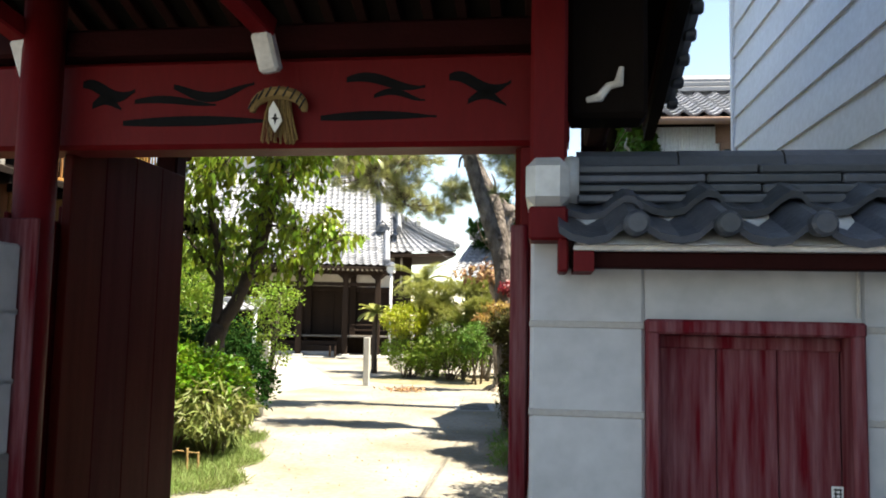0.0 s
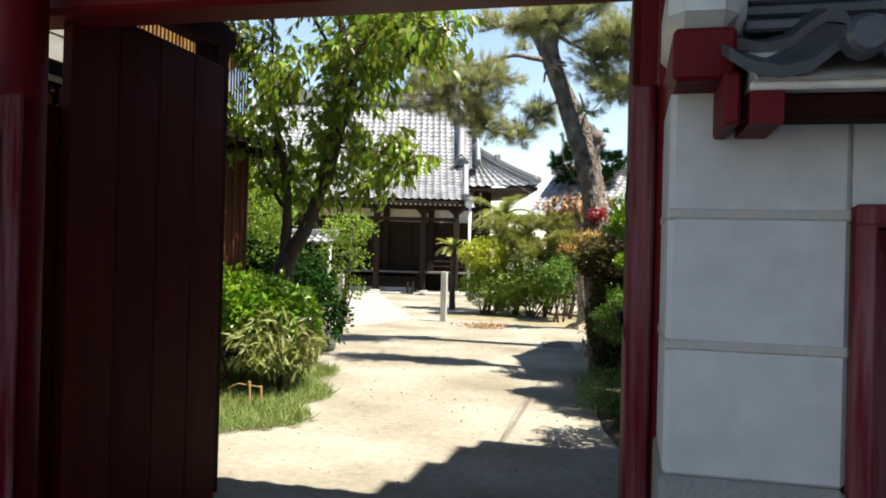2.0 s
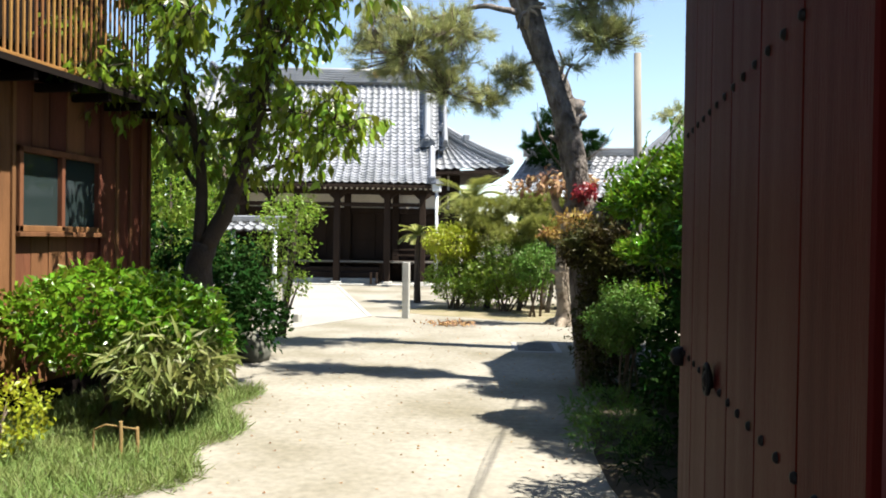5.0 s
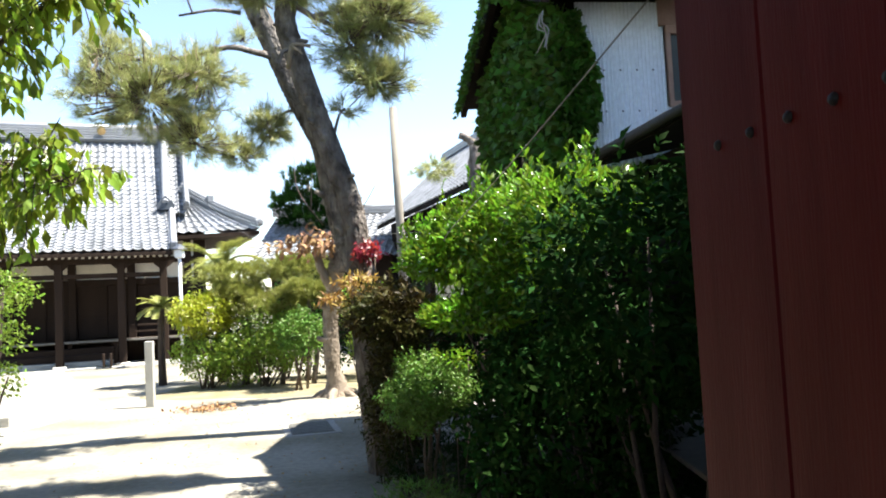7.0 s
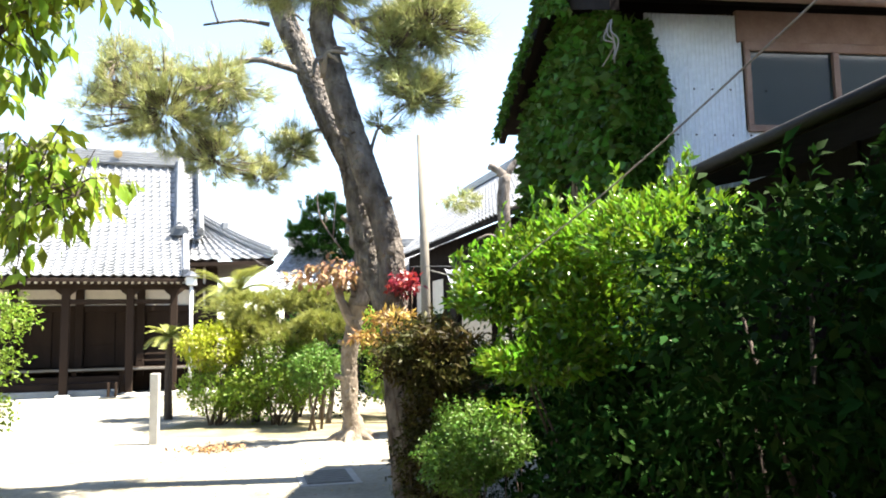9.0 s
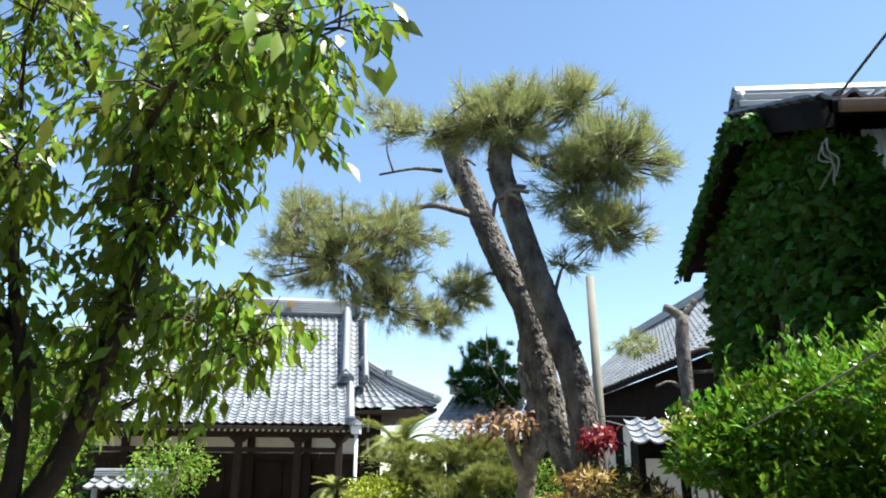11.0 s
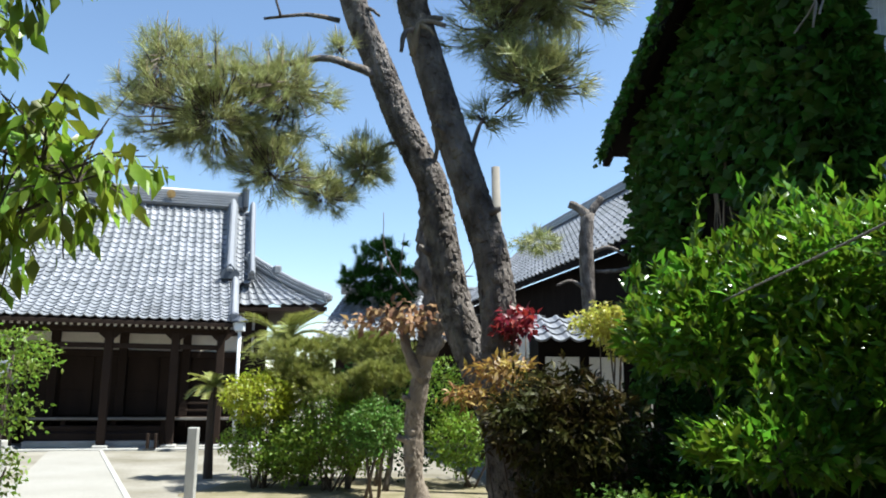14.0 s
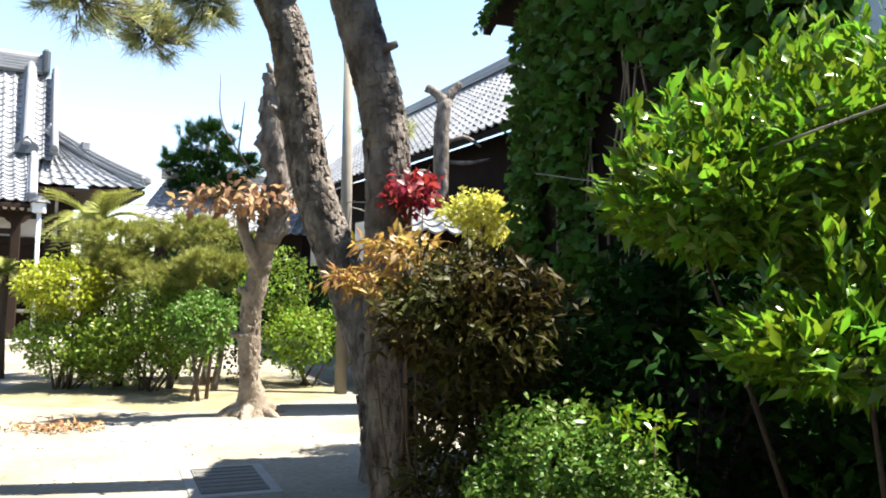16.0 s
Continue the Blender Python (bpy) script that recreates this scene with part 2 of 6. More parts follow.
# ---- mesh building ----
class Geo:
    """Vertices and faces of one mesh."""

    def __init__(self):
        self.v, self.f, self.smooth = [], [], False

    def add(self, verts, faces):
        o = len(self.v)
        self.v.extend(tuple(p) for p in verts)
        self.f.extend(tuple(i + o for i in f) for f in faces)
        return self

    def box(self, a, b, c=0.006, m=None):
        """A box between two corners with its edges taken off by c."""
        lo, hi = [min(p, q) for p, q in zip(a, b)], [max(p, q) for p, q in zip(a, b)]
        c = min(c, *(0.45 * (h - l) for l, h in zip(lo, hi)))
        vs, ix = [], {}
        for i in (0, 1):
            for j in (0, 1):
                for k in (0, 1):
                    for ax in range(3):
                        p = [(lo, hi)[s][d] for d, s in enumerate((i, j, k))]
                        for d, s in enumerate((i, j, k)):
                            if d != ax:
                                p[d] += c if s == 0 else -c
                        ix[i, j, k, ax] = len(vs)
                        vs.append(Vector(p))
        fs = []
        for ax in range(3):
            u, w = [(1, 2), (0, 2), (0, 1)][ax]
            for s in (0, 1):
                q = []
                for a1, b1 in ((0, 0), (1, 0), (1, 1), (0, 1)):
                    t = [0, 0, 0]
                    t[ax], t[u], t[w] = s, a1, b1
                    q.append(ix[(*t, ax)])
                fs.append(q if (s == 1) != (ax == 1) else q[::-1])
            for a1 in (0, 1):
                for b1 in (0, 1):
                    t0, t1 = [0, 0, 0], [0, 0, 0]
                    t0[u], t0[w] = a1, b1
                    t1[u], t1[w], t1[ax] = a1, b1, 1
                    q = [ix[(*t0, u)], ix[(*t1, u)], ix[(*t1, w)], ix[(*t0, w)]]
                    fs.append(q if (a1 == b1) == (ax == 1) else q[::-1])
        for i in (0, 1):
            for j in (0, 1):
                for k in (0, 1):
                    q = [ix[i, j, k, d] for d in range(3)]
                    fs.append(q if (i + j + k) % 2 else q[::-1])
        if m is not None:
            vs = [m @ p for p in vs]
        return self.add(vs, fs)

    def tube(self, pts, radii, seg=8, jitter=0.0, cap=True, rnd=random):
        pts = [Vector(p) for p in pts]
        if not isinstance(radii, (list, tuple)):
            radii = [radii] * len(pts)
        o, n = len(self.v), len(pts)
        side = Vector((1, 0.13, 0.07))
        for i, p in enumerate(pts):
            d = (pts[min(i + 1, n - 1)] - pts[max(i - 1, 0)]).normalized()
            u = (side - d * side.dot(d))
            u = u.normalized() if u.length > 1e-4 else d.orthogonal().normalized()
            side, w = u, d.cross(u)
            for k in range(seg):
                a = 2 * math.pi * k / seg
                r = radii[i] * (1 + jitter * rnd.uniform(-1, 1))
                self.v.append(tuple(p + (u * math.cos(a) + w * math.sin(a)) * r))
        for i in range(n - 1):
            for k in range(seg):
                k2 = (k + 1) % seg
                self.f.append((o + i * seg + k, o + i * seg + k2, o + (i + 1) * seg + k2, o + (i + 1) * seg + k))
        if cap:
            self.f.append(tuple(o + k for k in range(seg))[::-1])
            self.f.append(tuple(o + (n - 1) * seg + k for k in range(seg)))
        return self

    def lathe(self, prof, m=None, seg=16):
        """prof: rows of radius and height round the z axis."""
        o = len(self.v)
        for r, z in prof:
            for k in range(seg):
                a = 2 * math.pi * k / seg
                p = Vector((r * math.cos(a), r * math.sin(a), z))
                self.v.append(tuple(m @ p if m is not None else p))
        for i in range(len(prof) - 1):
            for k in range(seg):
                k2 = (k + 1) % seg
                self.f.append((o + i * seg + k, o + i * seg + k2, o + (i + 1) * seg + k2, o + (i + 1) * seg + k))
        self.f.append(tuple(o + k for k in range(seg))[::-1])
        self.f.append(tuple(o + (len(prof) - 1) * seg + k for k in range(seg)))
        return self

    def prism(self, poly, d, m=None):
        """A flat outline of (a, b) pairs in the xz plane, drawn out by d along y."""
        n = len(poly)
        vs = [Vector((a, 0, b)) for a, b in poly] + [Vector((a, d, b)) for a, b in poly]
        fs = [tuple(range(n)), tuple(range(2 * n - 1, n - 1, -1))]
        fs += [(i, i + n, (i + 1) % n + n, (i + 1) % n) for i in range(n)]
        if m is not None:
            vs = [m @ p for p in vs]
        return self.add(vs, fs)

    def mesh(self, name):
        me = bpy.data.meshes.new(name)
        me.from_pydata(self.v, [], self.f)
        if self.smooth:
            me.polygons.foreach_set("use_smooth", [True] * len(me.polygons))
        me.update()
        return me


def part(name, g, material, parent=None, label="", smooth=False, kind=""):
    """Links one mesh, under a thing or a part."""
    if isinstance(g, Geo):
        g.smooth = smooth
        me = g.mesh(name)
    else:
        me = g
    if not me.materials:
        me.materials.append(M[material])
    ob = new(name, me)
    ob.parent = parent
    return tagged(ob, label, "", "", kind)


def thing(name, at, label, category, group="", kind=""):
    e = new(name)
    e.location = at
    e.empty_display_size = 0.1
    tagged(e, label, category, group, kind)
    return e


def sub(name, g, material, parent, label="", smooth=False, kind=""):
    """As part(), for geometry given in the world, under an Empty that is only moved, not turned."""
    o = parent.location
    g.v = [(x - o[0], y - o[1], z - o[2]) for x, y, z in g.v]
    return part(name, g, material, parent, label, smooth, kind)


def structure(name, g, material, label, smooth=False):
    ob = part(name, g, material, None, label, smooth)
    return tagged(ob, kind="structure")


def hump(rng, n, centre, radii, shell=0.55, lump=0.25, seed=0.0):
    """Points in the outer layer of an uneven ellipsoid and their outward directions."""
    d = rng.normal(size=(n, 3))
    d /= np.linalg.norm(d, axis=1)[:, None]
    wob = np.array([noise.noise(Vector((float(a) * 2.2 + seed, float(b) * 2.2, float(c) * 2.2))) for a, b, c in d])
    r = (shell + (1 - shell) * rng.random(n) ** 0.6) * (1 + lump * 1.6 * wob)
    return np.array(centre) + d * r[:, None] * np.array(radii), d


def leaf_mesh(name, pos, out, length, width, rng, droop=0.0, spread=0.9, curl=0.15, vary=0.35):
    """One mesh of many small folded leaves at pos, that point along out, with droop."""
    n = len(pos)
    a = out * (1 - spread) + rng.normal(size=(n, 3)) * spread * 0.7
    a[:, 2] -= droop
    a /= np.linalg.norm(a, axis=1)[:, None] + 1e-9
    b = np.cross(a, rng.normal(size=(n, 3)))
    b /= np.linalg.norm(b, axis=1)[:, None] + 1e-9
    c = np.cross(a, b)
    flip = np.sign(c[:, 2:3] + 1e-6)
    c, b = c * flip, b * flip
    s = (1 + vary * rng.uniform(-1, 1, n))[:, None]
    L, W = length * s, width * s
    v = np.empty((n, 5, 3))
    v[:, 0] = pos
    v[:, 1] = pos + a * L * 0.45 + b * W * 0.5 + c * W * curl
    v[:, 2] = pos + a * L - c * L * curl
    v[:, 3] = pos + a * L * 0.45 - b * W * 0.5 + c * W * curl
    v[:, 4] = pos + a * L * 0.5
    base = (np.arange(n) * 5)[:, None, None]
    tri = np.array([[0, 1, 4], [1, 2, 4], [2, 3, 4], [3, 0, 4]])[None] + base
    return fast_mesh(name, v.reshape(-1, 3), tri.reshape(-1, 3))


def fast_mesh(name, v, tri):
    me = bpy.data.meshes.new(name)
    me.vertices.add(len(v))
    me.vertices.foreach_set("co", np.asarray(v, np.float32).ravel())
    me.loops.add(tri.size)
    me.loops.foreach_set("vertex_index", tri.astype(np.int32).ravel())
    me.polygons.add(len(tri))
    me.polygons.foreach_set("loop_start", np.arange(0, tri.size, 3, dtype=np.int32))
    me.polygons.foreach_set("loop_total", np.full(len(tri), 3, np.int32))
    me.update(calc_edges=True)
    return me


def needle_mesh(name, pos, out, length, width, per, rng, cone=0.75):
    """Tufts of long thin needles at pos, each tuft opening along out."""
    n = len(pos) * per
    p = np.repeat(pos, per, 0) + rng.normal(size=(n, 3)) * length * 0.12
    a = np.repeat(out, per, 0) + rng.normal(size=(n, 3)) * cone
    a /= np.linalg.norm(a, axis=1)[:, None]
    b = np.cross(a, rng.normal(size=(n, 3)))
    b /= np.linalg.norm(b, axis=1)[:, None]
    L = (length * rng.uniform(0.6, 1.15, n))[:, None]
    v = np.empty((n, 3, 3))
    v[:, 0], v[:, 1], v[:, 2] = p - b * width / 2, p + b * width / 2, p + a * L
    tri = np.arange(n * 3).reshape(-1, 3)
    return fast_mesh(name, v.reshape(-1, 3), tri)


def shrub(name, at, humps, material, label, category="shrub", n=1800, length=0.05, width=0.024, stems=5, stem_r=0.014, seed=1, droop=0.05, spread=0.75, group="", shell=0.55, stem_mat="twig", lump=0.25, shoots=0):
    """A bush: several thin stems from the ground and a foliage of many leaves in humps (centre, radii, share)."""
    rng = np.random.default_rng(seed)
    rnd = random.Random(seed)
    e = thing(name, at, label, category, group)
    if stems:
        for i in range(stems):
            c, r, _ = humps[i % len(humps)]
            g = Geo()
            x0, y0 = at[0] + rnd.uniform(-0.12, 0.12), at[1] + rnd.uniform(-0.12, 0.12)
            tx, ty, tz = c[0] + rnd.uniform(-0.5, 0.5) * r[0], c[1] + rnd.uniform(-0.5, 0.5) * r[1], c[2] + rnd.uniform(-0.1, 0.5) * r[2]
            mid = ((x0 * 0.45 + tx * 0.55) + rnd.uniform(-0.05, 0.05), y0 * 0.45 + ty * 0.55, at[2] + (tz - at[2]) * 0.5)
            g.tube([(x0, y0, at[2] - 0.03), mid, (tx, ty, tz)], [stem_r, stem_r * 0.75, stem_r * 0.3], 6)
            sub("stem", g, stem_mat, e, smooth=True)
    P, D = [], []
    for i, (c, r, share) in enumerate(humps):
        p, d = hump(rng, int(n * share), c, r, shell, lump, seed * 3.1 + i)
        P.append(p), D.append(d)
    for i in range(shoots):
        c, r, _ = humps[i % len(humps)]
        a, q = rnd.uniform(0, 2 * math.pi), rnd.uniform(0.1, 0.9)
        base = Vector((c[0] + r[0] * q * math.cos(a), c[1] + r[1] * q * math.sin(a), c[2] + r[2] * math.sqrt(1 - q * q) * 0.85))
        tip = Vector((rnd.uniform(-0.05, 0.05), rnd.uniform(-0.05, 0.05), rnd.uniform(0.10, 0.26)))
        k = 16
        t = np.linspace(0, 1, k)[:, None]
        P.append(np.array(base) + t * np.array(tip) + rng.normal(size=(k, 3)) * 0.006)
        D.append(np.tile(np.array([0, 0, 1.0]), (k, 1)))
    P, D = np.concatenate(P), np.concatenate(D)
    keep = P[:, 2] > at[2] + 0.02
    me = leaf_mesh("foliage", P[keep] - np.array(at), D[keep], length, width, rng, droop, spread)
    part("foliage", me, material, e)
    return e


def tile_field(g, n_u, n_v, surf, pitch_u, wave=0.045, lip=0.03):
    """Curved pantiles over surf(u, v) -> (point, normal), u across and v up the slope, both in 0..1, row upon row."""
    prof = [(0.0, 0.25), (0.12, -0.15), (0.35, -0.5), (0.62, -0.1), (0.78, 0.8), (0.9, 0.9), (1.0, 0.25)]
    for j in range(n_v):
        for i in range(n_u):
            vs = []
            for vv, lift in ((j / n_v, lip), ((j + 1.12) / n_v, 0.0)):
                for a, h in prof:
                    p, nn = surf((i + a) / n_u, min(vv, 1.0))
                    vs.append(p + nn * (h * wave + lift))
            for a, h in prof:
                p, nn = surf((i + a) / n_u, j / n_v)
                vs.append(p + nn * (h * wave))
            k = len(prof)
            fs = [(q, q + 1, k + q + 1, k + q) for q in range(k - 1)] + [(2 * k + q, 2 * k + q + 1, q + 1, q) for q in range(k - 1)]
            g.add(vs, fs)
    return g


def ridge_stack(g, a, b, w, h, courses=3):
    """A ridge of stacked flat tiles from a to b with a round cap."""
    a, b = Vector(a), Vector(b)
    d = (b - a)
    L = d.length
    d.normalize()
    s = d.cross(Vector((0, 0, 1))).normalized()
    u = s.cross(d)
    m = Matrix.Translation(a) @ Matrix((s, d, u)).transposed().to_4x4()
    for i in range(courses):
        ww = w * (1 - 0.12 * i) / 2
        g.box((-ww, 0, h * i / courses), (ww, L, h * (i + 0.86) / courses), 0.008, m)
        g.box((-ww * 0.8, 0.01, h * (i + 0.8) / courses), (ww * 0.8, L - 0.01, h * (i + 1.0) / courses), 0.002, m)
    g.tube([m @ Vector((0, 0, h + w * 0.12)), m @ Vector((0, L, h + w * 0.12))], w * 0.3, 10)
    return g

# ---- ground ----
g = Geo()
N = 24
xs = [-400, -120, -60, -30] + [-16 + 2 * i for i in range(N)] + [60, 120, 400]
ys = [-300, -80, -30] + [-10 + 2 * i for i in range(N)] + [50, 80, 150, 400]
for y in ys:
    for x in xs:
        g.v.append((x, y, 0.0))
w_ = len(xs)
g.f = [(j * w_ + i, j * w_ + i + 1, (j + 1) * w_ + i + 1, (j + 1) * w_ + i) for j in range(len(ys) - 1) for i in range(w_ - 1)]
structure("ground", g, "sand", "pale sandy trodden courtyard ground")
g = Geo()
g.box((-60, -30, -0.2), (60, 2.5, 0.012), 0.004)
structure("road", g, "asphalt", "grey asphalt lane outside the gate")
# the paved way that leads over to the hall
g = Geo()
pathpoly = [(-9.6, 28.9), (-8.35, 28.9), (-3.85, 17.75), (-4.55, 15.4), (-5.3, 16.2)]
g.v = [(x, y, 0.016) for x, y in pathpoly] + [(x, y, -0.05) for x, y in pathpoly]
g.f = [(4, 3, 2, 1, 0)] + [(i, (i + 1) % 5, (i + 1) % 5 + 5, i + 5) for i in range(5)]
structure("pavement", g, "path", "worn pale concrete way to the temple hall")
g = Geo()
for a, b in (((-8.35, 28.9), (-3.85, 17.75)),):
    d = Vector((b[0] - a[0], b[1] - a[1], 0))
    m = Matrix.Translation((a[0], a[1], 0)) @ Matrix.Rotation(math.atan2(d.y, d.x), 4, "Z")
    g.box((0, -0.05, -0.05), (d.length, 0.05, 0.03), 0.008, m)
structure("trim_kerb", g, "stone", "narrow pale stone edging along the paved way")


# ---- gate: wing walls ----
def wing_wall(name, x0, x1, holes, label):
    """Plastered wall between y 2.47 and 2.85 with a stone plinth, two ledges and an opening for a door."""
    g = Geo()
    cuts = [x0] + [c for h in holes for c in h[:2]] + [x1]
    for i in range(0, len(cuts), 2):
        g.box((cuts[i], 2.47, 0.9), (cuts[i + 1], 2.85, 1.74), 0.012)
    for a, b, top in holes:
        g.box((a, 2.47, top), (b, 2.85, 1.74), 0.002)
    w = structure(name, g, "plaster", label)
    for i in range(0, len(cuts), 2):
        g = Geo().box((cuts[i] - 0.008 * (i == 0), 2.455, 0), (cuts[i + 1], 2.865, 0.905), 0.012)
        part("plinth", g, "plinth", w, "rough grey stone plinth")
        for z in (1.172, 1.451):
            g = Geo().box((cuts[i] - 0.003, 2.466, z), (cuts[i + 1], 2.854, z + 0.025), 0.005)
            part("ledge", g, "band", w, "brown-grey horizontal ledge")
    return w


wing_wall("wall_east", 0.96, 7.5, [(1.32, 1.96, 1.48)], "white plastered wing wall with grey ledges")
wing_wall("wall_west", -7.5, -1.115, [], "white plastered wing wall in the gate's shade")

# the small side door
door = thing("side_door", (1.64, 2.5, 0.1), "worn red painted low wooden side door in the white wall", "door")
for a, b, c, d in ((1.32, 0.1, 1.362, 1.48), (1.918, 0.1, 1.96, 1.48)):
    sub("jamb", Geo().box((a, 2.435, b), (c, 2.60, d), 0.008), "redworn", door)
sub("lintel", Geo().box((1.318, 2.43, 1.44), (1.962, 2.60, 1.486), 0.008), "redworn", door)
for i in range(3):
    x = 1.363 + i * 0.185
    sub("plank", Geo().box((x, 2.53, 0.12), (x + 0.182, 2.565, 1.438), 0.004), "redworn", door)
sub("rail", Geo().box((1.363, 2.515, 1.395), (1.917, 2.53, 1.437), 0.004), "redworn", door)
note = thing("paper_label", (1.845, 2.525, 0.905), "small white paper label pasted on the red door", "label")
sub("sheet", Geo().box((1.882, 2.5245, 0.925), (1.916, 2.5285, 0.985), 0.0005), "paper", note)
g = Geo()
for zz in (0.934, 0.947, 0.960, 0.973):
    g.box((1.887, 2.523, zz), (1.911, 2.5244, zz + 0.005), 0.0005)
for xx in (1.891, 1.905):
    g.box((xx, 2.523, 0.931), (xx + 0.004, 2.5244, 0.979), 0.0005)
sub("writing", g, "ink", note, "black brush strokes")
g = Geo().tube([(1.945, 2.45, 1.50), (1.945, 2.45, 1.66)], 0.007, 6)
part("conduit", g, "band", None, "thin grey conduit above the side door")["category"] = "conduit"


# ---- gate: tiled copings on the wing walls ----
def pantile():
    """One curved roof tile, 0.25 wide and 0.3 long, rising along y, with a thick front edge."""
    g = Geo()
    prof = [(-0.005, 0.018), (0.03, -0.004), (0.085, -0.016), (0.135, -0.006), (0.17, 0.026), (0.2, 0.046), (0.23, 0.042), (0.255, 0.016)]
    k = len(prof)
    for y, dz in ((0, 0), (0.31, 0.0)):
        g.v += [(x, y, z + dz) for x, z in prof]
        g.v += [(x, y, z + dz - 0.022) for x, z in prof]
    for i in range(k - 1):
        g.f += [(i, i + 1, 2 * k + i + 1, 2 * k + i), (k + i + 1, k + i, 3 * k + i, 3 * k + i + 1), (k + i, k + i + 1, i + 1, i)]
    g.f += [(0, 2 * k, 3 * k, k), (k - 1, 2 * k - 1, 4 * k - 1, 3 * k - 1)]
    return g.mesh("tile")


TILE = pantile()
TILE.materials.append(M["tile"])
KNOB = Geo().lathe([(0.0, 0.0), (0.032, 0.0), (0.036, 0.006), (0.036, 0.05), (0.027, 0.06), (0.0, 0.06)], Matrix.Rotation(radians(90), 4, "X"), 14).mesh("end_disc")
KNOB.materials.append(M["tile"])
rt = random.Random(5)


def coping(name, x0, n, label):
    cp = thing(name, (x0, 2.3, 1.7), label, "wall coping")
    x1 = x0 + n * 0.25
    sub("bed_board", Geo().box((x0 + 0.04, 2.268, 1.684), (x1, 3.0, 1.70), 0.004), "whitecap", cp, "white painted eave board")
    # the rail takes the darkened red, so eave shade is painted on it
    sub("eave_rail", Geo().box((x0 + 0.03, 2.30, 1.635), (x1, 2.38, 1.682), 0.005), "redwood", cp, "red eave rail in a colour darkened for eave shade")
    g = Geo()
    g.v = [(x0 + 0.05, 2.24, 1.70), (x1, 2.24, 1.70), (x1, 2.66, 1.90), (x0 + 0.05, 2.66, 1.90), (x0 + 0.05, 3.08, 1.70), (x1, 3.08, 1.70)]
    g.f = [(0, 1, 2, 3), (3, 2, 5, 4), (0, 3, 4), (1, 5, 2), (0, 4, 5, 1)]
    sub("mortar_bed", g, "mortar", cp, "white mortar under the tiles")
    for side in (0, 1):
        for row in range(2):
            for i in range(n):
                o = part("tile", TILE, "tile", cp)
                tilt = math.atan2(0.20, 0.42)
                if side == 0:
                    o.location = (i * 0.25 + rt.uniform(-0.006, 0.006), -0.08 + row * 0.21, 0.03 + row * 0.105 + rt.uniform(-0.006, 0.006))
                    o.rotation_euler = (tilt - 0.12, rt.uniform(-0.02, 0.02), rt.uniform(-0.02, 0.02))
                else:
                    o.location = (i * 0.25 + 0.25, 0.80 - row * 0.21, 0.03 + row * 0.105)
                    o.rotation_euler = (tilt - 0.12, 0, math.pi)
    for i in range(n):
        o = part("end_disc", KNOB, "tile", cp)
        o.location = (i * 0.25 + 0.213, -0.075, 0.055)
    for c in range(4):
        w = 0.14 - 0.018 * c
        z = 1.86 + c * 0.036
        off = 0.17 * (c % 2)
        x = x0 + 0.06
        while x < x1 - 0.02:
            e = min(x + 0.42 + (off if x < x0 + 0.1 else 0), x1)
            sub("ridge_tile", Geo().box((x, 2.66 - w, z + rt.uniform(-0.003, 0.003)), (e - 0.004, 2.66 + w, z + 0.03), 0.006), "tile", cp)
            x = e
    x = x0 + 0.06
    while x < x1 - 0.02:
        e = min(x + 0.34, x1)
        g = Geo().tube([(x, 2.66, 2.0), (e - 0.006, 2.66, 2.0)], [0.062, 0.060], 12)
        sub("cap_tile", g, "tile", cp, smooth=False)
        x = e
    return cp


cope = coping("wall_coping", 1.05, 14, "dark smoked tile coping with white mortar on the wing wall")
fence = thing("red_board_panel", (-4, 2.6, 1.74), "dark red board panel above the shaded wing wall", "panel")
for i in range(2):
    sub("board", Geo().box((-7.4, 2.56, 1.742 + i * 0.11), (-1.12, 2.62, 1.848 + i * 0.11), 0.006), "red", fence)
sub("cap", Geo().box((-7.4, 2.52, 1.962), (-1.12, 2.66, 2.0), 0.008), "darkwood", fence)
# bracket ends and wrapped ridge end
for x in (1.12, 2.28, 3.4):
    bk = thing("eave_bracket", (x, 2.47, 1.6), "short red wooden bracket under the coping", "bracket", "coping brackets")
    g = Geo().prism([(-0.03, 1.622), (0.03, 1.622), (0.03, 1.682), (-0.03, 1.682)], 0.2, Matrix.Translation((x, 2.27, 0)))
    sub("arm", g, "red", bk)
g = Geo()
g.box((0.955, 2.34, 1.72), (1.075, 2.86, 1.825), 0.008)
end = thing("coping_end_block", (1.0, 2.5, 1.72), "red block with dull zinc wrapping at the end of the coping", "end block")
sub("block", g, "red", end)
sub("wrapping", Geo().box((0.945, 2.33, 1.825), (1.08, 2.78, 1.98), 0.03), "metalcap", end, "creased dull zinc sheet")
sub("collar", Geo().lathe([(0.0, 0), (0.088, 0), (0.095, 0.02), (0.088, 0.045), (0, 0.045)], Matrix.Translation((1.07, 2.6, 1.94)) @ Matrix.Rotation(radians(90), 4, "Y"), 16), "metalcap", end, smooth=True)
sub("plinth_board", Geo().box((1.045, 2.27, 1.62), (1.075, 2.47, 1.72), 0.006), "red", end)

# ---- gate: posts, lintel and leaves ----
gate = thing("temple_gate", (0, 3.1, 0), "dark red painted wooden temple gate with a tiled roof", "gate")


def gsub(name, g, material, label="", smooth=False):
    return sub(name, g, material, gate, label, smooth)


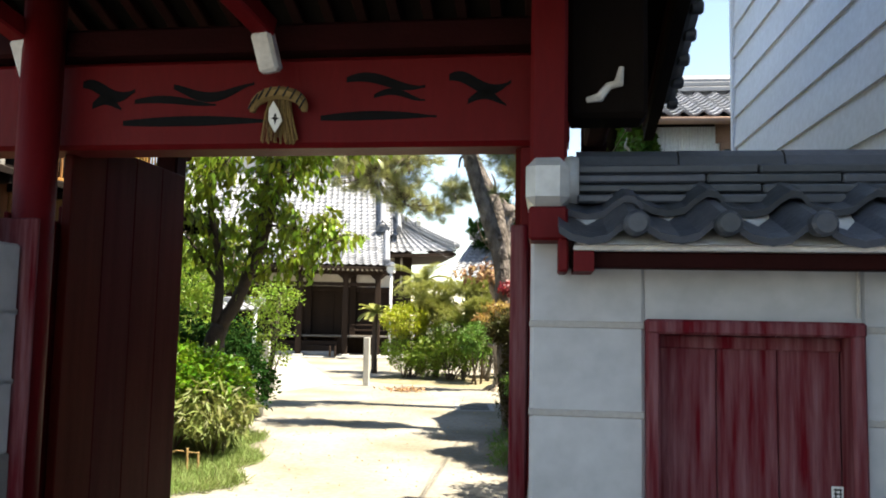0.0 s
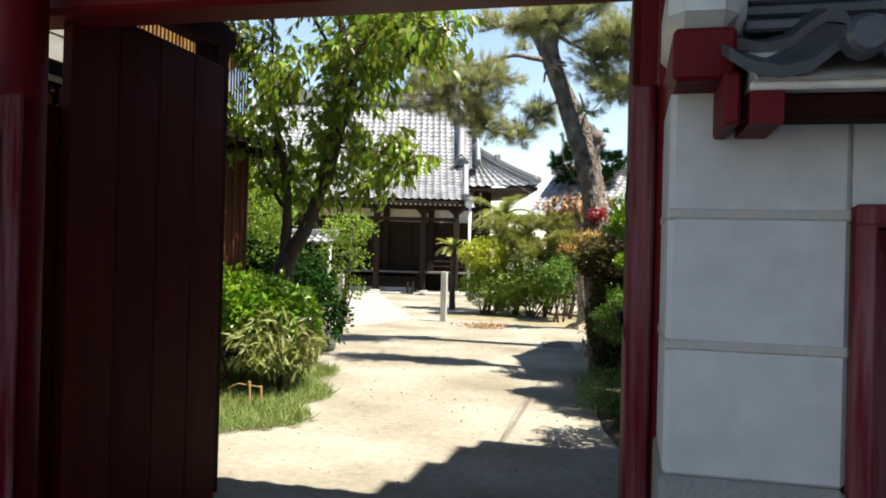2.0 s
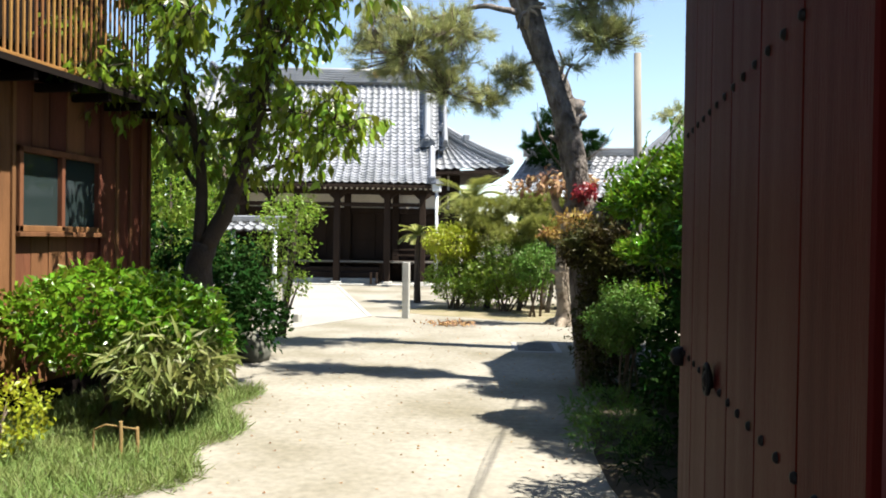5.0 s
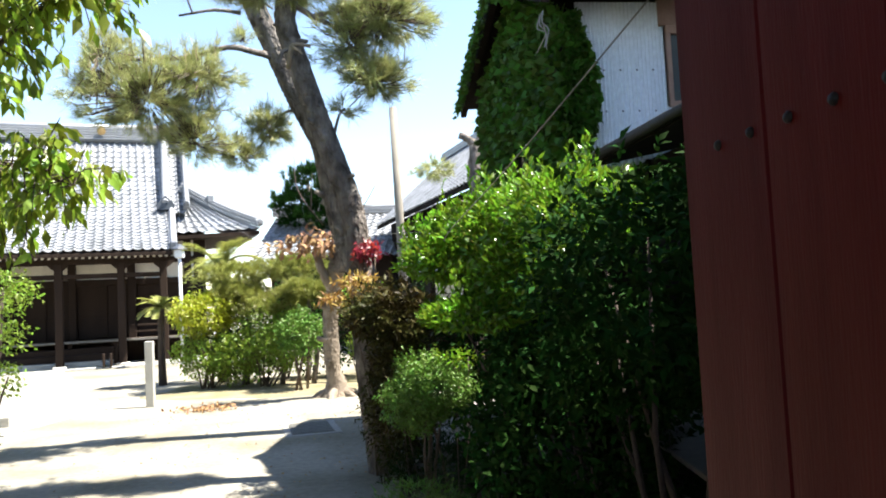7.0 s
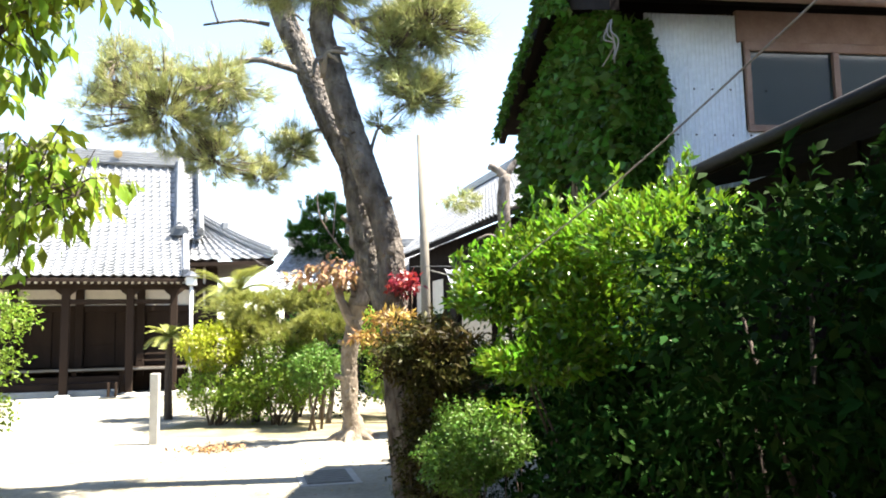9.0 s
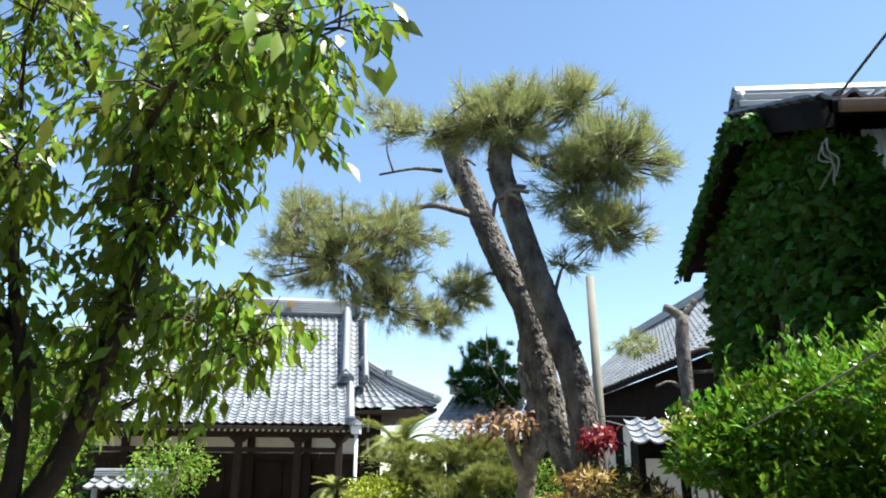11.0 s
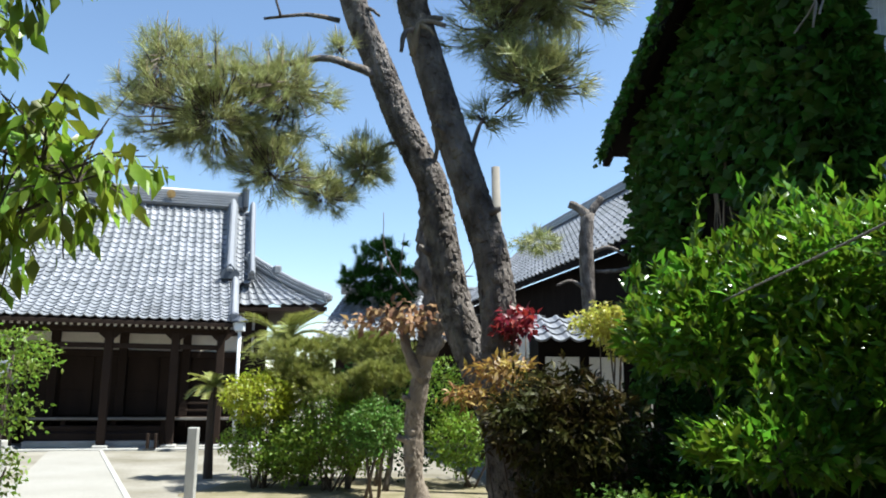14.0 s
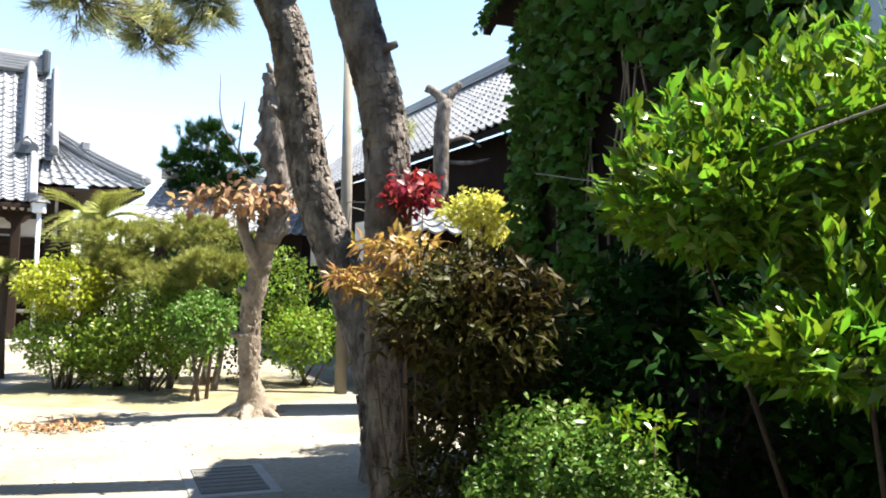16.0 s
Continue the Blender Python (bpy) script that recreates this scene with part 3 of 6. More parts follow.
gsub("post", Geo().box((0.945, 2.872, 0), (1.085, 3.02, 2.95), 0.012), "red")
gsub("post", Geo().tube([(-1.16, 2.97, 0), (-1.16, 2.97, 2.95)], 0.085, 18), "red", smooth=True)
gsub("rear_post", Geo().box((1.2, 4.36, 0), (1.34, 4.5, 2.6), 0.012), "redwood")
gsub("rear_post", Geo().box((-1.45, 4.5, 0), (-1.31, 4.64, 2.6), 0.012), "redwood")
gsub("jamb_board", Geo().box((0.875, 2.868, 0), (0.942, 3.14, 1.83), 0.008), "redworn")
gsub("jamb_board", Geo().box((-1.24, 2.862, 0), (-1.06, 2.885, 1.85), 0.006), "redworn")
gsub("jamb_board", Geo().box((-1.24, 2.888, 0), (-1.215, 3.34, 1.88), 0.006), "red")
gsub("jamb_board", Geo().box((0.9, 3.145, 0), (0.975, 3.30, 2.2), 0.006), "red")
gsub("lintel", Geo().box((-1.6, 3.1, 2.185), (1.1, 3.3, 2.58), 0.02), "red")
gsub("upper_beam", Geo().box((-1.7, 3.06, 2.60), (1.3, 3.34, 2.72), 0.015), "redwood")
gsub("threshold", Geo().box((-1.2, 3.12, 0.0), (0.9, 3.28, 0.04), 0.01), "darkwood")


def scroll(pts, w, y=3.096):
    """A painted cloud stroke that swells and thins along its line."""
    g = Geo()
    n = len(pts)
    for i, (x, z) in enumerate(pts):
        t = i / (n - 1)
        h = w * (0.25 + 0.75 * math.sin(math.pi * min(1, 0.08 + t)) ** 0.8)
        g.v += [(x, y, z - h / 2), (x, y, z + h / 2), (x, y + 0.006, z - h / 2), (x, y + 0.006, z + h / 2)]
    for i in range(n - 1):
        o = i * 4
        g.f += [(o, o + 4, o + 5, o + 1), (o + 1, o + 5, o + 7, o + 3), (o, o + 2, o + 6, o + 4)]
    return g


def wave_line(x0, x1, z, amp, k, ph):
    return [(x0 + (x1 - x0) * i / 14, z + amp * math.sin(ph + k * i / 14 * math.pi)) for i in range(15)]


for x0, x1, z, amp, k, ph, w in ((-0.85, -0.15, 2.30, 0.006, 1, 0, 0.045), (0.05, 0.55, 2.31, 0.008, 1, 0, 0.04), (-0.62, -0.25, 2.44, 0.03, 1.6, 2.4, 0.045), (-0.80, -0.42, 2.39, 0.015, 1.3, 0.4, 0.035), (-1.05, -0.80, 2.45, 0.03, 1.6, 1.2, 0.06), (-1.0, -0.86, 2.38, 0.03, 1.2, 0, 0.05), (0.16, 0.50, 2.46, 0.025, 1.5, 0.6, 0.045), (0.28, 0.5, 2.40, 0.02, 1.5, 0, 0.03), (0.60, 0.86, 2.45, 0.03, 1.7, 1.0, 0.055), (0.68, 0.84, 2.37, 0.03, 1.2, 0, 0.04)):
    gsub("painted_cloud", scroll(wave_line(x0, x1, z, amp, k, ph), w), "black", "black painted cloud stroke")

# bracket arms with white ends that reach forward from the beam
for x, tz in ((-0.12, 2.66), (-1.2, 2.66)):
    g = Geo()
    path = [(x - 0.34, 2.0, 2.92), (x - 0.24, 2.35, 2.86), (x - 0.12, 2.7, 2.75), (x - 0.03, 2.94, 2.655)]
    for i in range(3):
        a, b = Vector(path[i]), Vector(path[i + 1])
        d = (b - a).normalized()
        s = Vector((1, 0, 0))
        u = s.cross(d)
        m = Matrix.Translation(a) @ Matrix((s, d, u)).transposed().to_4x4()
        g.box((-0.045, -0.01, -0.05), (0.045, (b - a).length + 0.01, 0.05), 0.01, m)
    gsub("bracket_arm", g, "red")
    gsub("arm_end", Geo().box((-0.042, -0.04, -0.085), (0.042, 0.045, 0.085), 0.014, Matrix.Translation((x - 0.025, 2.955, 2.555)) @ Matrix.Rotation(-0.2, 4, "Y") @ Matrix.Rotation(0.25, 4, "X")), "whitecap", "chipped white painted end")
gsub("scroll_end", Geo().tube([(1.16, 2.985, 2.335), (1.21, 2.985, 2.345), (1.245, 2.985, 2.39), (1.285, 2.985, 2.40), (1.295, 2.985, 2.465)], [0.012, 0.02, 0.016, 0.02, 0.01], 8), "whitecap", "white painted carved scroll")
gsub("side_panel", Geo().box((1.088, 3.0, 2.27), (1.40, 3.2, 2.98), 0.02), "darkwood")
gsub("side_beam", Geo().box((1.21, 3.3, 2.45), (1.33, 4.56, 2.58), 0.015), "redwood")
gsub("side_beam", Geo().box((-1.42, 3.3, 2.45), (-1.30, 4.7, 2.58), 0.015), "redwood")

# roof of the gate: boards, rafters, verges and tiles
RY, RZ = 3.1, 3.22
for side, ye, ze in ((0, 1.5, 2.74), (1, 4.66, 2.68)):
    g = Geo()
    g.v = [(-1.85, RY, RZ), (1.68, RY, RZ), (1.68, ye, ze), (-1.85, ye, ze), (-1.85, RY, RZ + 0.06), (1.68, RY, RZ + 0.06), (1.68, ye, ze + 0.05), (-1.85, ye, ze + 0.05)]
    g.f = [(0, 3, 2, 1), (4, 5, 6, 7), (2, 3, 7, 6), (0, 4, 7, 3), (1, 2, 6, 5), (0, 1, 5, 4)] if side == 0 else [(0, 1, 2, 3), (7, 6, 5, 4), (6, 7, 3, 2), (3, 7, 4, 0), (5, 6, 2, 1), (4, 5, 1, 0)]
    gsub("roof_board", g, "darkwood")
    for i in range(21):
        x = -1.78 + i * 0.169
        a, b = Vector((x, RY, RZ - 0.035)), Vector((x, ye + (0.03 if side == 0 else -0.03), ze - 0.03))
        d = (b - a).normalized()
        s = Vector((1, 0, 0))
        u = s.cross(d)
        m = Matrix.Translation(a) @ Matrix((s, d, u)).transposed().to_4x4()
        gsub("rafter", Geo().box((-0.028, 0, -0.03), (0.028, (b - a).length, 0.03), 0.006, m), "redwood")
    for i in range(15):
        x = -1.87 + i * 0.237
        o = part("tile", TILE, "tile", gate)
        o.location = (x, ye - 3.1 - 0.04, ze + 0.075) if side == 0 else (x + 0.25, ye - 3.1 + 0.04, ze + 0.075)
        o.rotation_euler = (0.36, 0, 0) if side == 0 else (0.42, 0, math.pi)
    nv = 8
    for j in range(nv):
        t = (j + 0.3) / nv
        y, z = ye + (RY - ye) * t, ze + 0.07 + (RZ - ze) * t
        o = part("verge_tile", TILE, "tile", gate)
        o.location = (1.50, y - 3.1, z + 0.01) if side == 0 else (1.75, y - 3.1, z + 0.01)
        o.rotation_euler = (0.3, 0.1, 0) if side == 0 else (0.36, -0.1, math.pi)
        k = part("end_disc", KNOB, "tile", gate)
        k.location, k.rotation_euler = (1.71, y - 3.1, z - 0.01), (0, 0, math.pi / 2)
    g = Geo()
    g.v = [(1.58, RY, RZ - 0.22), (1.64, RY, RZ - 0.22), (1.64, ye, ze - 0.13), (1.58, ye, ze - 0.13), (1.58, RY, RZ), (1.64, RY, RZ), (1.64, ye, ze), (1.58, ye, ze)]
    g.f = [(0, 1, 2, 3), (4, 7, 6, 5), (0, 3, 7, 4), (1, 5, 6, 2), (3, 2, 6, 7), (0, 4, 5, 1)]
    gsub("barge_board", g, "darkwood")
    field = Geo()
    tile_field(field, 14, 7, lambda u, v, ye=ye, ze=ze, side=side: (Vector((-1.85 + 3.53 * (u if side == 0 else 1 - u), ye + (RY - ye) * v, ze + 0.07 + (RZ - ze) * v)), Vector((0, -0.37 if side == 0 else 0.5, 0.9))), 0.25)
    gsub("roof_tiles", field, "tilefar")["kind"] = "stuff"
g = ridge_stack(Geo(), (-1.9, RY, RZ + 0.08), (1.72, RY, RZ + 0.08), 0.3, 0.3, 4)
gsub("ridge", g, "tile")

# straw charm on the lintel
orn = thing("straw_charm", (-0.12, 3.08, 2.2), "straw new-year charm with white folded paper on the lintel", "charm")
rng = np.random.default_rng(4)
g = Geo()
for i in range(60):
    a = rng.uniform(-0.06, 0.06)
    b = a + rng.uniform(-0.025, 0.025)
    y = 3.08 + rng.uniform(-0.03, 0.0)
    g.tube([(-0.12 + a * 0.7, y, 2.40), (-0.12 + a, y - 0.01, 2.32), (-0.12 + b * 1.1, y, 2.19 + rng.uniform(0, 0.03))], 0.0035, 4, cap=False)
sub("straw", g, "straw", orn)
pts = [(-0.12 + 0.115 * math.cos(t), 3.05, 2.335 + 0.075 * math.sin(t)) for t in np.linspace(-0.1, math.pi + 0.1, 12)]
g = Geo().tube(pts, [0.012, 0.018, 0.022, 0.026, 0.028, 0.028, 0.028, 0.028, 0.026, 0.022, 0.018, 0.012], 8)
sub("rope_arch", g, "straw", orn, "twisted straw rope")
for i in range(9):
    t = 0.25 + i * 0.33
    x, z = -0.12 + 0.115 * math.cos(t), 2.335 + 0.075 * math.sin(t)
    sub("binding", Geo().tube([(x - 0.012, 3.022, z - 0.02), (x + 0.012, 3.022, z + 0.022)], 0.004, 5), "ink", orn)
sub("folded_paper", Geo().prism([(0, -0.05), (0.03, 0.0), (0.012, 0.05), (-0.012, 0.085), (-0.03, 0.05), (-0.03, 0.0)], 0.006, Matrix.Translation((-0.12, 3.015, 2.28))), "paper", orn, "white folded paper")
sub("ink_mark", Geo().prism([(0, -0.022), (0.006, 0), (0.018, 0.004), (0.006, 0.01), (0.003, 0.026), (-0.003, 0.026), (-0.006, 0.01), (-0.018, 0.004), (-0.006, 0)], 0.002, Matrix.Translation((-0.12, 3.012, 2.285))), "ink", orn)


def gate_leaf(name, x0, x1, y0, y1, z0, z1, planks, label, nails, paint="leafdoor"):
    """An open plank leaf along y with two rows of round nails on the face towards the passage."""
    e = thing(name, (x0, y0, z0), label, "gate door", "gate leaves")
    d = (y1 - y0) / planks
    face = x0 if x0 < x1 and x0 > 0 else x1
    for i in range(planks):
        sub("plank", Geo().box((x0, y0 + i * d + 0.001, z0), (x1, y0 + (i + 1) * d - 0.001, z1), 0.004), paint, e)
    back = (x1, x1 + 0.03) if x0 > 0 else (x0 - 0.03, x0)
    for z in (0.35, 1.17, 1.9):
        sub("batten", Geo().box((back[0], y0 + 0.02, z - 0.05), (back[1], y1 - 0.02, z + 0.05), 0.006), paint, e)
    if nails:
        s = -1 if x0 > 0 else 1
        for z in (1.29, 1.907):
            y = y0 + 0.17
            while y < y1 - 0.04:
                m = Matrix.Translation((face, y, z)) @ Matrix.Rotation(radians(90) * s, 4, "Y")
                sub("nail", Geo().lathe([(0.0, -0.002), (0.009, -0.002), (0.009, 0.002), (0.006, 0.006), (0, 0.007)], m, 10), "iron", e, smooth=True)
                y += 0.098
    return e


gate_leaf("gate_door", -1.19, -1.145, 3.2, 4.30, 0.06, 2.28, 4, "open dark red plank gate leaf in deep shade", False)

# the gate above is laid out square and at a smaller measure; here it takes its true size and turn
GATE_K, GATE_TURN = 1.168, radians(-0.84)
for ob in [o for o in scene.objects if o.parent is None and o.type in ("MESH", "EMPTY") and o.name not in ("ground", "road", "pavement", "trim_kerb")]:
    ob.location = Matrix.Rotation(GATE_TURN, 4, "Z") @ (ob.location * GATE_K) + Vector((-0.292, -0.330, 0))
    ob.rotation_euler.z, ob.scale = GATE_TURN, (GATE_K, GATE_K, GATE_K)

leaf = gate_leaf("gate_door", 0.787, 0.837, 3.36, 4.93, 0.06, 2.75, 6, "open red-brown plank gate leaf with rows of iron nails", True)
m = Matrix.Translation((0.782, 4.303, 1.303)) @ Matrix.Rotation(radians(-90), 4, "Y")
sub("ring_pull", Geo().tube([m @ Vector((0.032 * math.cos(t), 0.032 * math.sin(t), 0.010)) for t in np.linspace(0, 2 * math.pi, 15)], 0.006, 6, cap=False), "iron", leaf, "black iron ring", True)
sub("boss", Geo().lathe([(0, 0), (0.022, 0), (0.018, 0.015), (0, 0.02)], m, 12), "iron", leaf, smooth=True)
sub("latch", Geo().lathe([(0, -0.01), (0.03, -0.01), (0.026, 0.02), (0.012, 0.03), (0, 0.03)], Matrix.Translation((0.782, 4.863, 1.272)) @ Matrix.Rotation(radians(-90), 4, "Y"), 12), "iron", leaf, smooth=True)
# ---- neighbour with metal siding ----
sh = thing("siding_house", (2.6, 4.5, 0), "tall neighbouring house clad in blue-grey metal siding", "house")
g = Geo()
top = [(2.6, 6.6, 5.6), (2.6, 4.6, 6.55), (2.6, 2.95, 5.75), (2.6, -4, 5.75)]
wall = Geo()
wall.v = [(2.64, y, 0) for _, y, _ in top] + [(2.64, y, z) for _, y, z in top] + [(9, y, 0) for _, y, _ in top] + [(9, y, z) for _, y, z in top]
for i in range(3):
    wall.f += [(i, i + 4, i + 5, i + 1), (i + 8, i + 9, i + 13, i + 12), (i + 4, i + 12, i + 13, i + 5)]
wall.f += [(0, 8, 12, 4), (3, 7, 15, 11)]
sub("wall", wall, "siding", sh)
zz = 0.0
while zz < 6.5:
    ya = 6.6 if zz < 5.6 else 6.6 - (zz - 5.55) / 0.475
    yb = 2.92 if zz < 5.75 else 2.92 + (zz - 5.75) * 2.06
    if ya - yb > 0.1:
        g = Geo()
        g.v = [(2.638, ya, zz), (2.638, yb, zz), (2.612, yb, zz), (2.612, ya, zz), (2.632, yb, zz + 0.27), (2.632, ya, zz + 0.27)]
        g.f = [(3, 2, 4, 5), (0, 1, 2, 3), (0, 3, 5), (1, 4, 2)]
        sub("siding_board", g, "siding", sh)
    zz += 0.27
sub("corner_trim", Geo().box((2.60, 6.56, 0), (2.66, 6.63, 5.55), 0.006), "siding", sh)

# ---- dark lean-to ----
shed = thing("lean_to_shed", (2.9, 8.6, 0), "dark timber lean-to with a black gutter", "shed")
sub("wall", Geo().box((2.85, 6.66, 0), (4.8, 10.5, 2.75), 0.01), "darkwood", shed)
g = Geo()
g.v = [(2.55, 6.64, 2.80), (2.55, 10.55, 2.80), (4.9, 10.55, 3.25), (4.9, 6.64, 3.25), (2.55, 6.64, 2.86), (2.55, 10.55, 2.86), (4.9, 10.55, 3.32), (4.9, 6.64, 3.32)]
g.f = [(0, 1, 2, 3), (7, 6, 5, 4), (0, 4, 5, 1), (1, 5, 6, 2), (2, 6, 7, 3), (3, 7, 4, 0)]
sub("roof", g, "darkwood", shed)
sub("gutter", Geo().tube([(2.52, 6.64, 2.84), (2.52, 10.55, 2.86)], 0.045, 10), "iron", shed, smooth=True)
for i, y in enumerate((7.0, 7.7, 8.4, 9.1, 9.8)):
    sub("batten", Geo().box((2.82, y, 0), (2.85, y + 0.05, 2.75), 0.005), "darkwood", shed)
sub("pale_sheet", Geo().box((2.80, 6.9, 0.5), (2.83, 7.5, 1.25), 0.004), "greyboard", shed, "pale sheet leaning on the wall")
sub("pale_sheet", Geo().box((2.80, 5.95, 0.0), (2.83, 6.5, 0.95), 0.004), "greyboard", shed)
low = thing("low_rack", (2.3, 7.9, 0), "low dark rack with a tilted sheet-metal top", "rack")
g = Geo().box((-0.3, -0.7, 0), (0.3, 0.7, 0.03), 0.004, Matrix.Translation((2.3, 7.9, 0.72)) @ Matrix.Rotation(0.12, 4, "X"))
sub("top", g, "greyboard", low)
for dx in (-0.25, 0.25):
    for dy in (-0.6, 0.6):
        sub("leg", Geo().box((2.3 + dx - 0.02, 7.9 + dy - 0.02, 0), (2.3 + dx + 0.02, 7.9 + dy + 0.02, 0.72 + dy * 0.12), 0.003), "darkwood", low)

# ---- house with ivy and corrugated iron ----
ih = thing("ivy_house", (4.2, 12.5, 0), "two-storey house with ivy gable, corrugated iron and grey tiles", "house")
IX, IY0, IY1 = 2.42, 10.62, 14.2
g = Geo()
gp_ = [(IY0, 0), (IY1, 0), (IY1, 4.36), (12.2, 5.12), (IY0, 4.42)]
g.v = [(IX, y, z) for y, z in gp_] + [(9, y, z) for y, z in gp_]
g.f = [(0, 1, 2, 3, 4), (9, 8, 7, 6, 5), (1, 6, 7, 2), (0, 5, 6, 1)]
sub("wall", g, "darkwood", ih)
g = Geo()
n = 46
for i in range(n + 1):
    x = IX + 0.12 + (3.42 - IX - 0.12) * i / n
    y = IY0 - 0.02 - 0.012 * (1 if i % 2 else -1)
    g.v += [(x, y, 2.6), (x, y, 4.42)]
g.f = [(2 * i, 2 * i + 2, 2 * i + 3, 2 * i + 1) for i in range(n)]
sub("corrugated_sheet", g, "tin", ih, "pale ribbed iron sheet")
for z in (2.98, 3.35, 3.75):
    for i in range(7):
        x = 2.62 + i * 0.165
        sub("sheet_nail", Geo().lathe([(0, 0), (0.01, 0), (0.006, 0.006), (0, 0.007)], Matrix.Translation((x, IY0 - 0.035, z)) @ Matrix.Rotation(radians(90), 4, "X"), 6), "iron", ih)
for a, b in ((5.12, 9.0),):
    sub("plaster_panel", Geo().box((a, IY0 - 0.03, 2.6), (b, IY0, 4.42), 0.004), "tin", ih)
sub("sill_panel", Geo().box((3.42, IY0 - 0.03, 2.6), (5.12, IY0, 3.4), 0.004), "tin", ih)
win = sub("window", Geo().box((3.46, IY0 - 0.02, 3.42), (5.09, IY0 - 0.005, 4.12), 0.002), "glass", ih)
win["label"] = "wide window that mirrors tiled roofs"
for a, b, c, d in ((3.42, 4.10, 5.12, 4.18), (3.42, 3.38, 5.12, 3.44), (3.42, 3.44, 3.47, 4.10), (4.24, 3.44, 4.30, 4.10), (5.07, 3.44, 5.12, 4.10)):
    o = part("frame", Geo().box((a, IY0 - 0.06, b), (c, IY0 - 0.02, d), 0.005), "rust", None)
    o.parent = win
    o.location = -Vector(ih.location)
sub("lintel", Geo().box((3.36, IY0 - 0.05, 4.18), (9, IY0 + 0.0, 4.46), 0.006), "rust", ih)
# roof planes
RIDGE = (12.1, 5.28)
for side, (ye, ze) in enumerate(((10.2, 4.46), (14.66, 4.47))):
    g = Geo()
    a, b = Vector((2.18, RIDGE[0], RIDGE[1])), Vector((2.18, ye, ze))
    g.v = [(x, p.y, p.z + dz) for dz in (-0.08, 0) for x in (2.14, 9) for p in (a, b)]
    g.f = [(0, 1, 3, 2), (4, 6, 7, 5), (1, 5, 7, 3), (0, 4, 5, 1), (2, 3, 7, 6), (0, 2, 6, 4)]
    sub("roof_board", g, "darkwood", ih)
    fld = Geo()
    tile_field(fld, 26, 10, lambda u, v, ye=ye, ze=ze, side=side: (Vector((2.10 + 6.90 * (u if side == 0 else 1 - u), ye + (RIDGE[0] - ye) * v, ze + 0.03 + (RIDGE[1] - ze) * v)), Vector((0, -0.45 if side == 0 else 0.45, 0.89))), 0.27)
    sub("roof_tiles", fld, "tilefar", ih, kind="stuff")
    g = Geo()
    off = -0.2
    g.v = [(2.09, RIDGE[0], RIDGE[1] + off), (2.17, RIDGE[0], RIDGE[1] + off), (2.17, ye, ze + off), (2.09, ye, ze + off), (2.09, RIDGE[0], RIDGE[1] + 0.02), (2.17, RIDGE[0], RIDGE[1] + 0.02), (2.17, ye, ze + 0.02), (2.09, ye, ze + 0.02)]
    g.f = [(0, 1, 2, 3), (4, 7, 6, 5), (0, 3, 7, 4), (1, 5, 6, 2), (3, 2, 6, 7)]
    sub("barge_board", g, "darkwood", ih)
    for j in range(9):
        t = (j + 0.4) / 9
        y, z = ye + (RIDGE[0] - ye) * t, ze + (RIDGE[1] - ze) * t + 0.05
        o = part("verge_tile", TILE, "tile", ih)
        o.location = (2.06 - 4.2, y - 12.5, z)
        o.rotation_euler = (0.45, 0, 0) if side == 0 else (0.45, 0, math.pi)
        if side:
            o.location.x += 0.25
sub("ridge", ridge_stack(Geo(), (2.12, RIDGE[0], RIDGE[1] + 0.05), (9, RIDGE[0], RIDGE[1] + 0.05), 0.3, 0.16, 2), "tilefar", ih)
sub("ridge_end_tile", Geo().lathe([(0, 0), (0.13, 0), (0.14, 0.05), (0.10, 0.10), (0.05, 0.12), (0, 0.12)], Matrix.Translation((2.2, RIDGE[0], RIDGE[1] + 0.16)) @ Matrix.Rotation(radians(-90), 4, "Y"), 14), "tilefar", ih, smooth=True)
sub("gutter", Geo().tube([(2.2, 10.14, 4.40), (9, 10.14, 4.37)], 0.05, 10), "rust", ih, "rusty brown gutter", True)
# ivy
rng = np.random.default_rng(9)
n = 15000
y = rng.uniform(IY0 - 0.1, IY1 + 0.15, n)
z = rng.uniform(0.3, 5.4, n)
lim = np.where(y < 12.2, 4.42 + (y - IY0) * 0.4, 5.08 - (y - 12.2) * 0.32)
bare = np.array([noise.noise(Vector((float(a) * 0.9, float(b) * 0.7, 3.3))) for a, b in zip(y, z)])
gap = ((y - 12.25) / 0.85) ** 2 + ((z - 2.6) / 0.95) ** 2 + 0.9 * bare
keep = (gap > 0.55 + 0.8 * rng.random(n)) & (z < lim) & ((bare > 0.0) | (z > 3.9) | (y > 13.7)) & ((z > 1.6) | (bare > 0.1))
y, z = y[keep], z[keep]
P = np.stack([IX - 0.03 - 0.12 * rng.random(len(y)) ** 1.5, y, z], 1)
D = np.tile(np.array([-0.8, 0, 0.25]), (len(y), 1))
me = leaf_mesh("ivy", P, D, 0.10, 0.085, rng, 0.25, 0.55)
iv = thing("ivy", (0, 0, 0), "dense green ivy climbing the gable wall", "ivy")
part("leaves", me, "ivy", iv)
rv = random.Random(12)
for i in range(16):
    y0, z0 = rv.uniform(10.8, 14.0), rv.uniform(0.1, 1.8)
    line = [(IX - 0.025, y0 + 0.1 * j * rv.uniform(-0.5, 0.9), z0 + (4.2 - z0) * j / 4) for j in range(5)]
    sub("vine", Geo().tube(line, [0.014, 0.012, 0.010, 0.008, 0.005], 5), "palebark", iv, "bare pale climbing stem", True)
k = 2600
